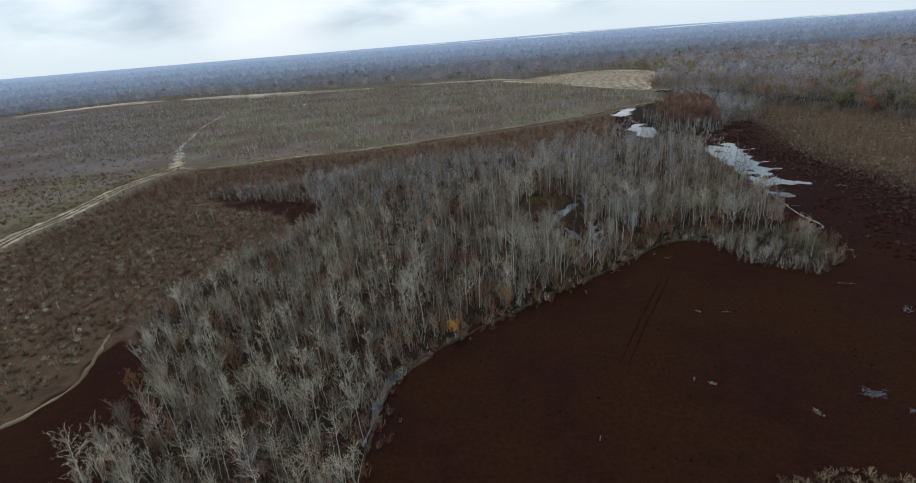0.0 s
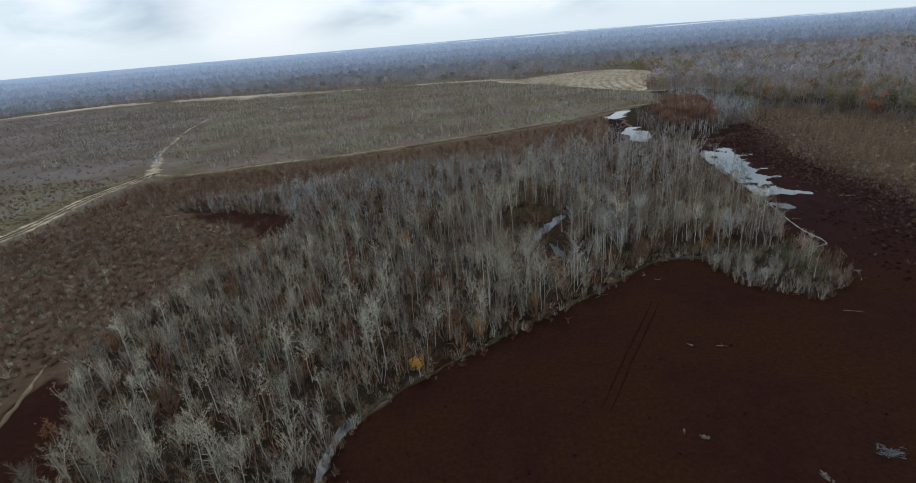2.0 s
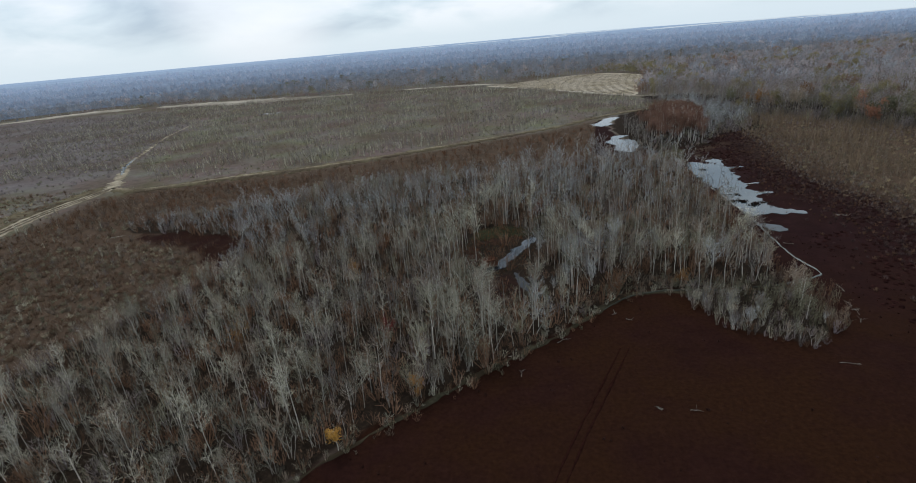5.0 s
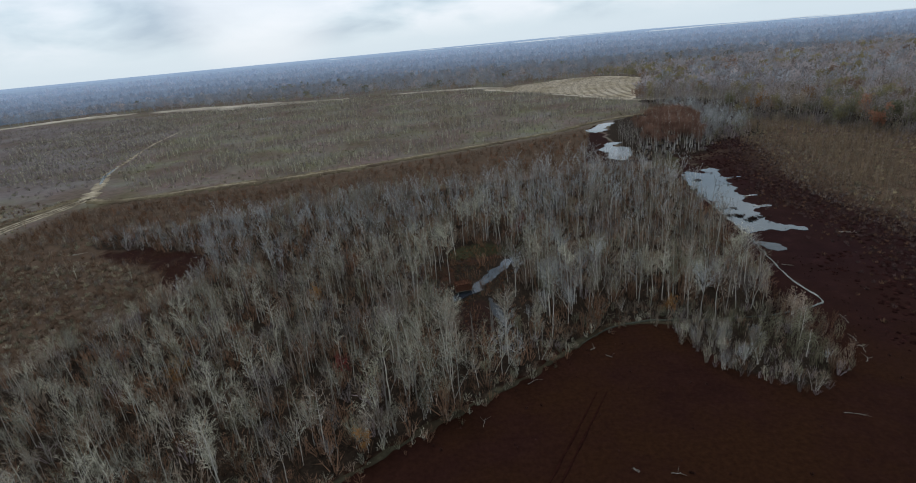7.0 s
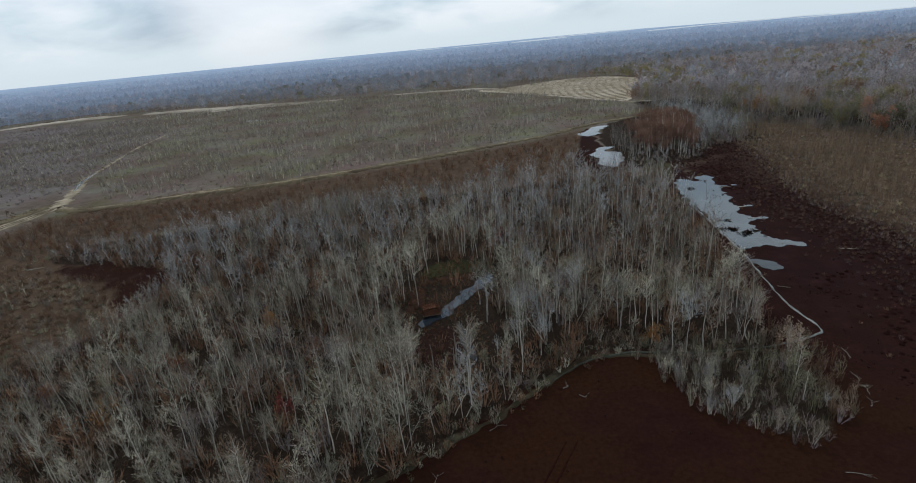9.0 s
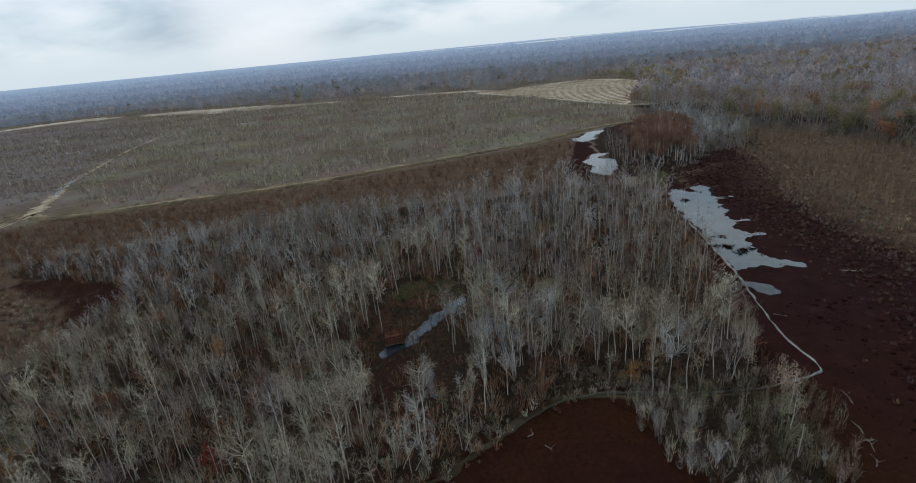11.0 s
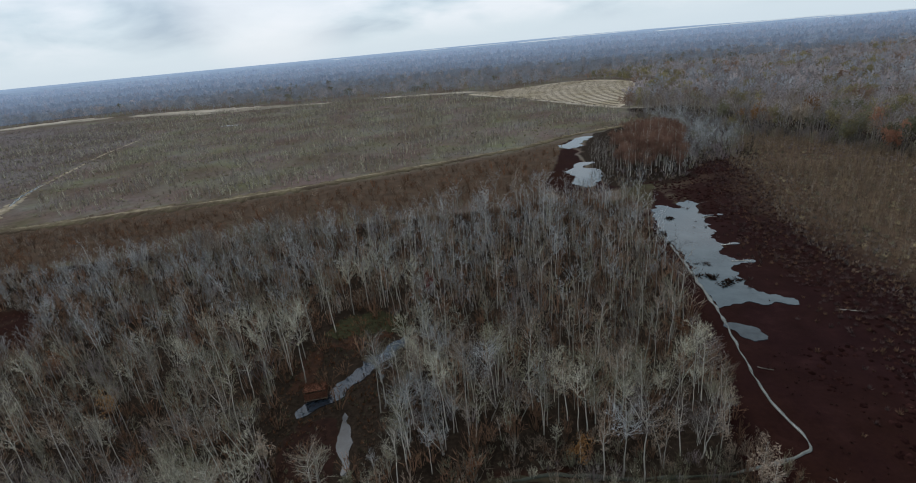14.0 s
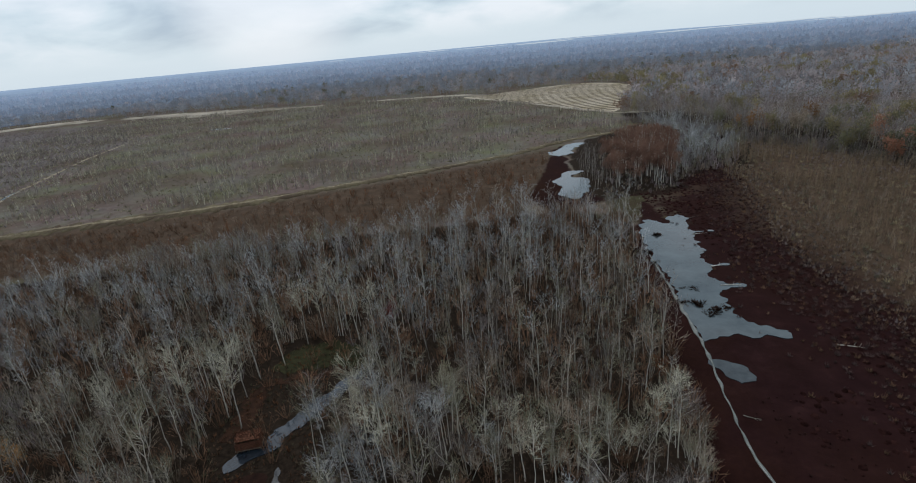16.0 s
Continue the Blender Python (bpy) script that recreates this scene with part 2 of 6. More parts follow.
def ground_material():
    m = bpy.data.materials.new("wetland_ground")
    m.use_nodes = True
    t = m.node_tree
    b = t.nodes["Principled BSDF"]
    b.inputs["Roughness"].default_value = 0.95
    b.inputs["Specular IOR Level"].default_value = 0.03
    tc = t.nodes.new("ShaderNodeTexCoord")

    def noise_tex(scale, detail=6, rough=0.6):
        n = t.nodes.new("ShaderNodeTexNoise")
        n.inputs["Scale"].default_value, n.inputs["Detail"].default_value, n.inputs["Roughness"].default_value = scale, detail, rough
        t.links.new(tc.outputs["Object"], n.inputs["Vector"])
        return n.outputs["Fac"]

    def ramp_of(fac, stops):
        r = t.nodes.new("ShaderNodeValToRGB")
        e = r.color_ramp.elements
        e[0].position, e[0].color = stops[0][0], (*stops[0][1], 1)
        e[1].position, e[1].color = stops[-1][0], (*stops[-1][1], 1)
        for p, c in stops[1:-1]:
            e.new(p).color = (*c, 1)
        t.links.new(fac, r.inputs[0])
        return r.outputs[0]

    def blend(fac, a, c):
        x = t.nodes.new("ShaderNodeMix")
        x.data_type = "RGBA"
        t.links.new(fac, x.inputs["Factor"])
        t.links.new(a, x.inputs["A"])
        t.links.new(c, x.inputs["B"])
        return x.outputs["Result"]

    def math_of(op, a, c):
        x = t.nodes.new("ShaderNodeMath")
        x.operation = op
        for k, v in enumerate((a, c)):
            if isinstance(v, (int, float)):
                x.inputs[k].default_value = v
            else:
                t.links.new(v, x.inputs[k])
        return x.outputs[0]

    fine, grain, wide = noise_tex(1.3, 8, 0.7), noise_tex(0.22, 7, 0.65), noise_tex(0.018, 5)
    field_a = ramp_of(grain, [(0.3, (0.108, 0.096, 0.090)), (0.5, (0.172, 0.154, 0.146)), (0.72, (0.245, 0.222, 0.205))])
    field_b = ramp_of(grain, [(0.3, (0.050, 0.034, 0.023)), (0.7, (0.122, 0.083, 0.057))])
    wide_fac = t.nodes.new("ShaderNodeMapRange")
    wide_fac.inputs["From Min"].default_value, wide_fac.inputs["From Max"].default_value = 0.40, 0.62
    t.links.new(wide, wide_fac.inputs["Value"])
    patch = t.nodes.new("ShaderNodeMapRange")
    patch.inputs["From Min"].default_value, patch.inputs["From Max"].default_value = 0.36, 0.66
    t.links.new(noise_tex(0.03, 6, 0.65), patch.inputs["Value"])
    field_a = blend(patch.outputs[0], field_a, ramp_of(fine, [(0.3, (0.095, 0.104, 0.050)), (0.7, (0.215, 0.220, 0.118))]))
    rust = t.nodes.new("ShaderNodeMapRange")
    rust.inputs["From Min"].default_value, rust.inputs["From Max"].default_value = 0.45, 0.60
    t.links.new(noise_tex(0.021, 7, 0.7), rust.inputs["Value"])
    field_a = blend(rust.outputs[0], field_a, ramp_of(grain, [(0.3, (0.112, 0.080, 0.072)), (0.7, (0.215, 0.163, 0.146))]))
    mauve_at = t.nodes.new("ShaderNodeAttribute")
    mauve_at.attribute_name = "mauve"
    field_a = blend(mauve_at.outputs["Fac"], field_a, ramp_of(grain, [(0.3, (0.118, 0.103, 0.106)), (0.7, (0.205, 0.182, 0.182))]))
    russet_at = t.nodes.new("ShaderNodeAttribute")
    russet_at.attribute_name = "russet"
    field = blend(math_of("MAXIMUM", math_of("MULTIPLY", wide_fac.outputs[0], 0.7), russet_at.outputs["Fac"]), field_a, field_b)
    mud = ramp_of(grain, [(0.28, (0.0126, 0.0046, 0.0038)), (0.55, (0.0210, 0.0079, 0.0061)), (0.75, (0.035, 0.0142, 0.0098))])
    mud2 = ramp_of(fine, [(0.3, (0.0108, 0.0040, 0.0033)), (0.72, (0.043, 0.0172, 0.0128))])
    mud_mix = t.nodes.new("ShaderNodeMix")
    mud_mix.data_type = "RGBA"
    mud_mix.inputs["Factor"].default_value = 0.45
    t.links.new(mud, mud_mix.inputs["A"])
    t.links.new(mud2, mud_mix.inputs["B"])
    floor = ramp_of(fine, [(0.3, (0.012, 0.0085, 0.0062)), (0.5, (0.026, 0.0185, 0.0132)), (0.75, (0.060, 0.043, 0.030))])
    zone = t.nodes.new("ShaderNodeAttribute")
    zone.attribute_name = "zone"
    sp = t.nodes.new("ShaderNodeSeparateColor")
    t.links.new(zone.outputs["Color"], sp.inputs[0])

    def edge(fac):
        """A ragged edge: the mask, pushed about by noise."""
        v = math_of("ADD", fac, math_of("MULTIPLY", math_of("SUBTRACT", grain, 0.5), 0.7))
        r = t.nodes.new("ShaderNodeMapRange")
        r.inputs["From Min"].default_value, r.inputs["From Max"].default_value = 0.38, 0.62
        t.links.new(v, r.inputs["Value"])
        return r.outputs[0]

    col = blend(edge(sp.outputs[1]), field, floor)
    broad = t.nodes.new("ShaderNodeMapRange")
    broad.inputs["From Min"].default_value, broad.inputs["From Max"].default_value = 0.40, 0.60
    t.links.new(noise_tex(0.05, 5, 0.6), broad.inputs["Value"])
    olive_mud = ramp_of(fine, [(0.3, (0.0168, 0.0068, 0.0037)), (0.72, (0.0372, 0.0152, 0.0076))])
    peat = ramp_of(grain, [(0.28, (0.0135, 0.0054, 0.0064)), (0.55, (0.0242, 0.0102, 0.0114)), (0.75, (0.042, 0.0185, 0.0192))])
    peat_at = t.nodes.new("ShaderNodeAttribute")
    peat_at.attribute_name = "peat"
    col = blend(edge(sp.outputs[0]), col, blend(peat_at.outputs["Fac"], blend(broad.outputs[0], mud_mix.outputs["Result"], olive_mud), peat))
    t.links.new(col, b.inputs["Base Color"])
    bp = t.nodes.new("ShaderNodeBump")
    bp.inputs["Strength"].default_value, bp.inputs["Distance"].default_value = 0.7, 0.12
    t.links.new(math_of("ADD", fine, grain), bp.inputs["Height"])
    t.links.new(bp.outputs[0], b.inputs["Normal"])
    return m


GROUND = ground_material()

# ---- plan: outlines on the ground, in metres ----
GROVE = [(-30, -8), (-22, 25), (-15, 53), (-15, 64), (-13, 75), (-10, 81), (0, 90), (13, 99), (27, 109), (37, 116), (48, 125), (57, 131), (66, 130), (66, 121), (69, 112), (76, 105),
         (82, 103.5), (88, 108), (90.5, 118), (90.5, 130), (94, 140), (97, 153), (99, 167), (102, 187), (106, 207), (110, 228), (113, 243), (98, 256), (76, 255), (50, 250), (6, 248),
         (-25, 241), (-68, 230), (-109, 224), (-110, 212), (-103, 206), (-82, 200), (-60, 193), (-48, 178), (-50, 163), (-60, 146), (-68, 132), (-76, 113), (-74, 99), (-64, 85), (-57, 74), (-57, 58), (-60, 25), (-68, -4)]
MUD_FLAT = [(-42, -60), (-28, 5), (-16, 50), (-15, 73), (0, 91), (26, 109), (56, 131), (66, 131), (71, 113), (82, 105), (89, 112), (90, 134), (96, 160), (103, 190), (109, 230), (116, 248),
            (112, 268), (104, 290), (112, 350), (121, 376), (110, 370), (96, 315), (84, 275), (92, 252), (104, 262), (118, 270), (136, 271), (150, 290), (172, 302), (166, 276), (151, 228), (146, 205), (145, 186), (146, 172), (143, 155), (136, 131), (134, 100), (142, 50), (160, -10), (120, -70), (40, -95)]
MUD_BAY = [(-47, 174), (-51, 188), (-66, 199), (-84, 204), (-104, 209), (-96, 194), (-80, 187), (-68, 178), (-60, 166), (-52, 158)]
MUD_WEST = [(-118, 5), (-99, 42), (-88, 58), (-80.5, 69), (-77, 75), (-75.5, 80), (-77, 88), (-79.5, 97), (-76, 98), (-66, 89), (-55, 76), (-53, 60), (-56, 30), (-66, 0)]
OPEN_LAND = [(-900, -300), (-1200, 500), (-655, 765), (-575, 850), (-430, 850), (-370, 830), (-154, 775), (-64, 775), (59, 742), (87, 714), (206, 757), (250, 676), (172, 482), (178, 430), (194, 402),
             (202, 347), (211, 335), (220, 317), (223, 295), (233, 278), (244, 250), (300, 150), (400, -300)]
BACK_BRUSH = [(-150, 205), (-105, 226), (-60, 232), (10, 250), (80, 257), (96, 300), (112, 372), (70, 346), (20, 322), (-40, 298), (-150, 276)]
CLEARING = [(18, 145), (18, 166), (25, 181), (41, 177), (42, 164), (36, 156), (38, 134), (34, 125), (26, 125), (22, 134)]


def arr(p):
    return np.array(p, float)


def inside(poly, x, y):
    p, res = arr(poly), np.zeros(np.shape(x), bool)
    for (x0, y0), (x1, y1) in zip(p, np.roll(p, -1, 0)):
        if y0 != y1:
            res ^= ((y0 > y) != (y1 > y)) & (x < (x1 - x0) * (y - y0) / (y1 - y0) + x0)
    return res


def gap_to(line, x, y, closed=True):
    p, d = arr(line), np.full(np.shape(x), 1e9)
    ends = np.roll(p, -1, 0) if closed else p[1:]
    for a, b in zip(p, ends):
        v = b - a
        s = np.clip(((x - a[0]) * v[0] + (y - a[1]) * v[1]) / max(v @ v, 1e-9), 0, 1)
        d = np.minimum(d, np.hypot(x - a[0] - s * v[0], y - a[1] - s * v[1]))
    return d


def mask(poly, x, y, soft):
    """1 inside, 0 outside, one half on the outline, over soft metres."""
    d = gap_to(poly, x, y) * np.where(inside(poly, x, y), 1, -1)
    return np.clip(0.5 + d / soft, 0, 1)


def smooth_line(pts, step=1.0, closed=False):
    """A rounded line through the points (Catmull-Rom)."""
    p, o = arr(pts), []
    n = len(p)
    for i in range(n if closed else n - 1):
        if closed:
            a, b, c, d = p[i - 1], p[i], p[(i + 1) % n], p[(i + 2) % n]
        else:
            a, b, c, d = p[max(i - 1, 0)], p[i], p[i + 1], p[min(i + 2, n - 1)]
        k = max(2, int(np.hypot(*(c - b)) / step))
        for s in np.arange(k) / k:
            o.append(0.5 * (2 * b + (c - a) * s + (2 * a - 5 * b + 4 * c - d) * s ** 2 + (3 * b - a - 3 * c + d) * s ** 3))
    if not closed:
        o.append(p[-1])
    return np.array(o)


def waves(x, y, size, seed):
    """Smooth value noise, about -1 to 1."""
    r, v = np.random.RandomState(seed), 0
    for k in range(5):
        a, f = r.uniform(0, 2 * np.pi), 2 * np.pi / (size * r.uniform(0.6, 1.7))
        v = v + np.sin(f * (x * np.cos(a) + y * np.sin(a)) + r.uniform(0, 7) + 1.5 * np.sin(0.6 * f * (y * np.cos(a) - x * np.sin(a))))
    return v / 3.2


def far_rise(x, y):
    """Low hills far off."""
    d = np.hypot(x, y)
    side = np.clip((np.arctan2(x, y) - 0.22) / 0.5, 0, 1)
    return 34 * np.clip((d - 1400) / 3300, 0, 1) ** 1.3 * (1 - 0.9 * side * side * (3 - 2 * side))


def height(x, y):
    near = np.hypot(x - 20, y - 150) < 400
    return np.where(near, 0.02 * waves(x, y, 6, 3), 0.0) + far_rise(x, y)


def mesh_of(name, v, f, mats, index=None, tint=None, smooth=False):
    """A mesh from arrays of corners and triangles."""
    me = bpy.data.meshes.new(name)
    v, f = np.asarray(v, np.float32), np.asarray(f, np.int32)
    me.vertices.add(len(v))
    me.vertices.foreach_set("co", v.ravel())
    me.loops.add(f.size)
    me.loops.foreach_set("vertex_index", f.ravel())
    me.polygons.add(len(f))
    me.polygons.foreach_set("loop_start", np.arange(0, f.size, 3, dtype=np.int32))
    for mat in mats:
        me.materials.append(mat)
    if index is not None:
        me.polygons.foreach_set("material_index", np.asarray(index, np.int32))
    if smooth:
        me.polygons.foreach_set("use_smooth", np.ones(len(f), bool))
    if tint is not None:
        me.attributes.new("tint", "FLOAT", "POINT").data.foreach_set("value", np.asarray(tint, np.float32))
    me.update(calc_edges=True)
    return me


def grid_faces(nx, ny):
    i = (np.arange(ny - 1)[:, None] * nx + np.arange(nx - 1)).ravel()
    return np.concatenate([np.stack([i, i + 1, i + nx + 1], 1), np.stack([i, i + nx + 1, i + nx], 1)])


def spaced(lo, hi, step, far_lo, far_hi, grow=1.07):
    """Even steps from lo to hi, growing steps beyond."""
    a = list(np.arange(lo, hi, step))
    s = step
    while a[-1] < far_hi:
        s *= grow
        a.append(min(a[-1] + s, far_hi))
    s = step
    while a[0] > far_lo:
        s *= grow
        a.insert(0, max(a[0] - s, far_lo))
    return np.array(a)


# ---- ground ----
gx, gy = spaced(-110, 160, 2.3, -4600, 4600, 1.08), spaced(40, 300, 2.3, -1500, 4650, 1.08)
X, Y = np.meshgrid(gx, gy)
X, Y = X.ravel(), Y.ravel()
ground_mesh = mesh_of("ground", np.stack([X, Y, height(X, Y)], 1), grid_faces(len(gx), len(gy)), [GROUND], smooth=True)
WX, WY = X + 2.2 * waves(X, Y, 17, 31) + 1.0 * waves(X, Y, 6, 32), Y + 2.2 * waves(X, Y, 15, 33) + 1.0 * waves(X, Y, 5, 34)
# Far east mud is mixed with brown, standing in for haze and gloss.
mud_w = np.maximum.reduce([mask(MUD_FLAT, np.where(X > 104, WX, X), np.where(X > 104, WY, Y), np.where((X > 124) & (Y < 275), 44.0, 6.0)) + 0.1 * ((X > 124) & (Y < 275)), 0.64 * mask(MUD_BAY, WX, WY, 6), mask(MUD_WEST, WX, WY, 6)]) * np.where((X > 110) & (Y < 290), np.interp(Y, [195, 235], [1.0, 0.68]), 1.0)
WOOD_EDGE = [(172, 470), (178, 430), (194, 404), (202, 349), (212, 336), (221, 318), (224, 296), (234, 279), (246, 252), (300, 160), (350, 170), (275, 300), (250, 380), (215, 470)]
# Dark floor of the stand; the shadow along its front is put in too.
STAND_FLOOR = [(103, 262), (140, 268), (156, 285), (180, 296), (200, 335), (200, 400), (176, 425), (150, 402), (128, 380), (113, 345), (108, 300)]
# Weak floor in the outer woods: haze lightness is put into the ground.
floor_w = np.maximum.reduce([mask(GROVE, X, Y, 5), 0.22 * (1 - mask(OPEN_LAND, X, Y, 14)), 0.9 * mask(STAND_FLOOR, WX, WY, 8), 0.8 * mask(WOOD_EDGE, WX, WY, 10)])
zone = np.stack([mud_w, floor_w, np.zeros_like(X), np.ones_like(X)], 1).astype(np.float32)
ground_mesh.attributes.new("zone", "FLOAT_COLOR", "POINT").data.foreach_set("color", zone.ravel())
EAST_LAND = [(110, 90), (118, 155), (122, 205), (130, 262), (120, 275), (145, 300), (185, 330), (200, 350), (212, 338), (224, 318), (228, 296), (238, 280), (250, 255), (420, 60)]
WEST_LAND = [(-150, 20), (-70, 20), (-60, 140), (-45, 170), (-60, 196), (-100, 226), (-60, 235), (-40, 285), (-140, 268), (-158, 272), (-160, 215), (-158, 160), (-145, 90)]
russet = np.maximum.reduce([mask(EAST_LAND, WX, WY, 14), mask(BACK_BRUSH, X, Y, 12), mask(WEST_LAND, X, Y, 16)])
ground_mesh.attributes.new("russet", "FLOAT", "POINT").data.foreach_set("value", russet.astype(np.float32))
MAUVE_LAND = [(-176, 318), (-203, 377), (-232, 460), (-250, 550), (-330, 640), (-420, 760), (-700, 780), (-900, 400), (-420, 170), (-300, 250)]
ground_mesh.attributes.new("mauve", "FLOAT", "POINT").data.foreach_set("value", (0.8 * mask(MAUVE_LAND, WX, WY, 40)).astype(np.float32))
PEAT_LAND = [(92, 60), (94, 130), (100, 170), (108, 240), (96, 262), (104, 380), (200, 330), (180, 60)]
ground_mesh.attributes.new("peat", "FLOAT", "POINT").data.foreach_set("value", (mask(PEAT_LAND, WX, WY, 24) * np.interp(Y, [105, 150, 190], [0.15, 0.75, 0.6])).astype(np.float32))
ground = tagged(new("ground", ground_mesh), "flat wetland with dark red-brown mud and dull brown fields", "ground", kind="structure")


def sheet(name, pts, z, mat, ragged, label, category, seed, step=0.7, kind="structure"):
    """A flat, thin sheet with a ragged outline."""
    p = smooth_line(pts, step, True)
    n = np.roll(p, -1, 0) - np.roll(p, 1, 0)
    n = np.stack([n[:, 1], -n[:, 0]], 1) / np.maximum(np.hypot(n[:, 0], n[:, 1]), 1e-6)[:, None]
    off = ragged * (waves(p[:, 0], p[:, 1], 7, seed) + 0.5 * waves(p[:, 0], p[:, 1], 2.2, seed + 1))
    p = p + n * off[:, None]
    bm = bmesh.new()
    top = [bm.verts.new((x, y, z)) for x, y in p]
    low = [bm.verts.new((x, y, z - 0.3)) for x, y in p]
    bm.faces.new(top)
    for i in range(len(top)):
        j = (i + 1) % len(top)
        bm.faces.new((top[i], low[i], low[j], top[j]))
    bmesh.ops.recalc_face_normals(bm, faces=bm.faces)
    bmesh.ops.triangulate(bm, faces=bm.faces)
    me = bpy.data.meshes.new(name)
    bm.to_mesh(me)
    bm.free()
    me.materials.append(mat)
    return tagged(new(name, me), label, category, kind=kind)


def ribbon(name, pts, width, z, mat, ragged, label, category, seed, step=1.0):
    """A strip of ground along a line, with ragged sides."""
    p = smooth_line(pts, step)
    d = np.gradient(p, axis=0)
    n = np.stack([-d[:, 1], d[:, 0]], 1) / np.maximum(np.hypot(d[:, 0], d[:, 1]), 1e-6)[:, None]
    w = np.broadcast_to(np.interp(np.linspace(0, 1, len(p)), np.linspace(0, 1, len(width)), width), len(p)) / 2
    wl = w * (1 + ragged * waves(p[:, 0], p[:, 1], 6, seed))
    wr = w * (1 + ragged * waves(p[:, 0], p[:, 1], 5, seed + 5))
    l, r = p + n * wl[:, None], p - n * wr[:, None]
    k = len(p)
    zl = height(l[:, 0], l[:, 1]) * 0 + z
    v = np.concatenate([np.c_[l, zl], np.c_[r, zl], np.c_[l, zl - 0.3], np.c_[r, zl - 0.3]])
    i = np.arange(k - 1)

    def quad(a, b, c, e):
        return [np.stack([a, b, c], 1), np.stack([a, c, e], 1)]

    f = np.concatenate(quad(i + k, i + k + 1, i + 1, i) + quad(i, i + 1, i + 2 * k + 1, i + 2 * k) + quad(i + 3 * k, i + 3 * k + 1, i + k + 1, i + k))
    return tagged(new(name, mesh_of(name, v, f, [mat])), label, category, kind="structure")


sheet("water_1", [(113, 233), (118, 241), (122, 236), (126, 243), (130.5, 241), (127, 233), (128, 228.6), (132.5, 227.6), (126, 226), (125, 221), (124, 214), (121, 210), (122, 205.4), (126, 204.4), (120.5, 202.5), (118.5, 198.5), (120, 194), (124, 193), (118.5, 191), (117.5, 187), (116, 180),
                  (118.5, 175.5), (122.5, 172.3), (117, 171), (112, 173), (107, 172), (105, 172), (107, 185), (109, 200), (110, 215)], 0.13, WATER, 0.9, "shallow pale grey pond on the dark mud", "pond", 21)
sheet("grass_patch", [(104, 246), (108, 252), (112, 262), (119, 268), (124, 262), (120, 252), (117, 244), (111, 240)], 0.10, material("olive_grass", (0.036, 0.032, 0.017), (0.085, 0.076, 0.042), 0.7, 0.95, mottle=(0.06, 0.04, 0.025)), 1.6, "olive-green grass at the head of the pond", "grass", 38)
sheet("water_2", [(104, 164), (106, 165.4), (108.6, 163), (109.4, 159), (107, 158.4), (104.6, 160.6)], 0.11, THIN_WATER, 0.9, "small shallow puddle on the dark mud", "pond", 23)
sheet("water_3", [(102, 270), (108, 279), (112, 296), (106, 303), (113, 310), (106, 312), (101, 303), (97, 296), (100, 287), (96, 277)], 0.13, WATER, 1.0, "shallow pale pond beside the cypress stand", "pond", 25)
sheet("water_4", [(108, 346), (116, 350), (119, 362), (128, 374), (118, 374), (110, 361), (104, 352)], 0.13, WATER, 1.2, "shallow pale pond beside the track", "pond", 27)
sheet("water_5", [(22.5, 146.5), (25.5, 150.5), (29.5, 156), (33.5, 162), (37, 167.5), (39.8, 169.5), (38.5, 164.5), (35, 158.5), (31, 152.5), (27, 147.5), (24, 145)], 0.13, DARK_WATER, 0.7, "bluish pool in the clearing among bare trees", "pond", 29)
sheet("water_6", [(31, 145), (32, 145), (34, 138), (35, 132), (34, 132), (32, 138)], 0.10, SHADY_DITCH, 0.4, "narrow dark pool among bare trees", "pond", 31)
sheet("moss_patch", [(21, 171), (26, 180), (36, 179), (39, 173), (31, 171)], 0.05, material("olive_moss", (0.020, 0.021, 0.010), (0.054, 0.051, 0.024), 0.8, 0.95), 1.3, "patch of olive-green moss in the clearing", "moss", 28)
sheet("mud_patch", [(23, 166), (24, 158), (21, 152), (19, 157), (20, 166), (30, 170), (36, 171), (30, 166)], 0.056, material("rust_mud", (0.022, 0.0118, 0.008), (0.066, 0.033, 0.020), 0.6, 0.9), 1.2, "rust-brown mud beside the pool", "mud", 30)
sheet("mud_patch_2", [(24, 143), (30, 145), (32, 137), (32, 128), (26, 130), (23, 137)], 0.05, material("dark_rust_mud", (0.014, 0.007, 0.0055), (0.035, 0.017, 0.012), 0.8, 0.9), 0.6, "dark mud beside the narrow pool", "mud", 34)
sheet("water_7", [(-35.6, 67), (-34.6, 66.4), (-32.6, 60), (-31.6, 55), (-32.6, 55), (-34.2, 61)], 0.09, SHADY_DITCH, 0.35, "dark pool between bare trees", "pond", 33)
sheet("water_8", [(-190, 606), (-172, 601), (-178, 597), (-196, 600)], 0.15, WATER, 0.8, "small bright puddle in the far field", "pond", 35)
ribbon("ditch_1", [(109.6, 214), (108.2, 200), (106.6, 184), (104.5, 168), (102.5, 158), (100, 143), (100.2, 133), (98, 131), (94, 129.8), (88, 128.5)], [0.3, 0.55, 0.7, 0.5, 0.36, 0.34, 0.36, 0.42], 0.15, DITCH, 1.0,
       "narrow pale water-filled ditch", "ditch", 41, 0.5)
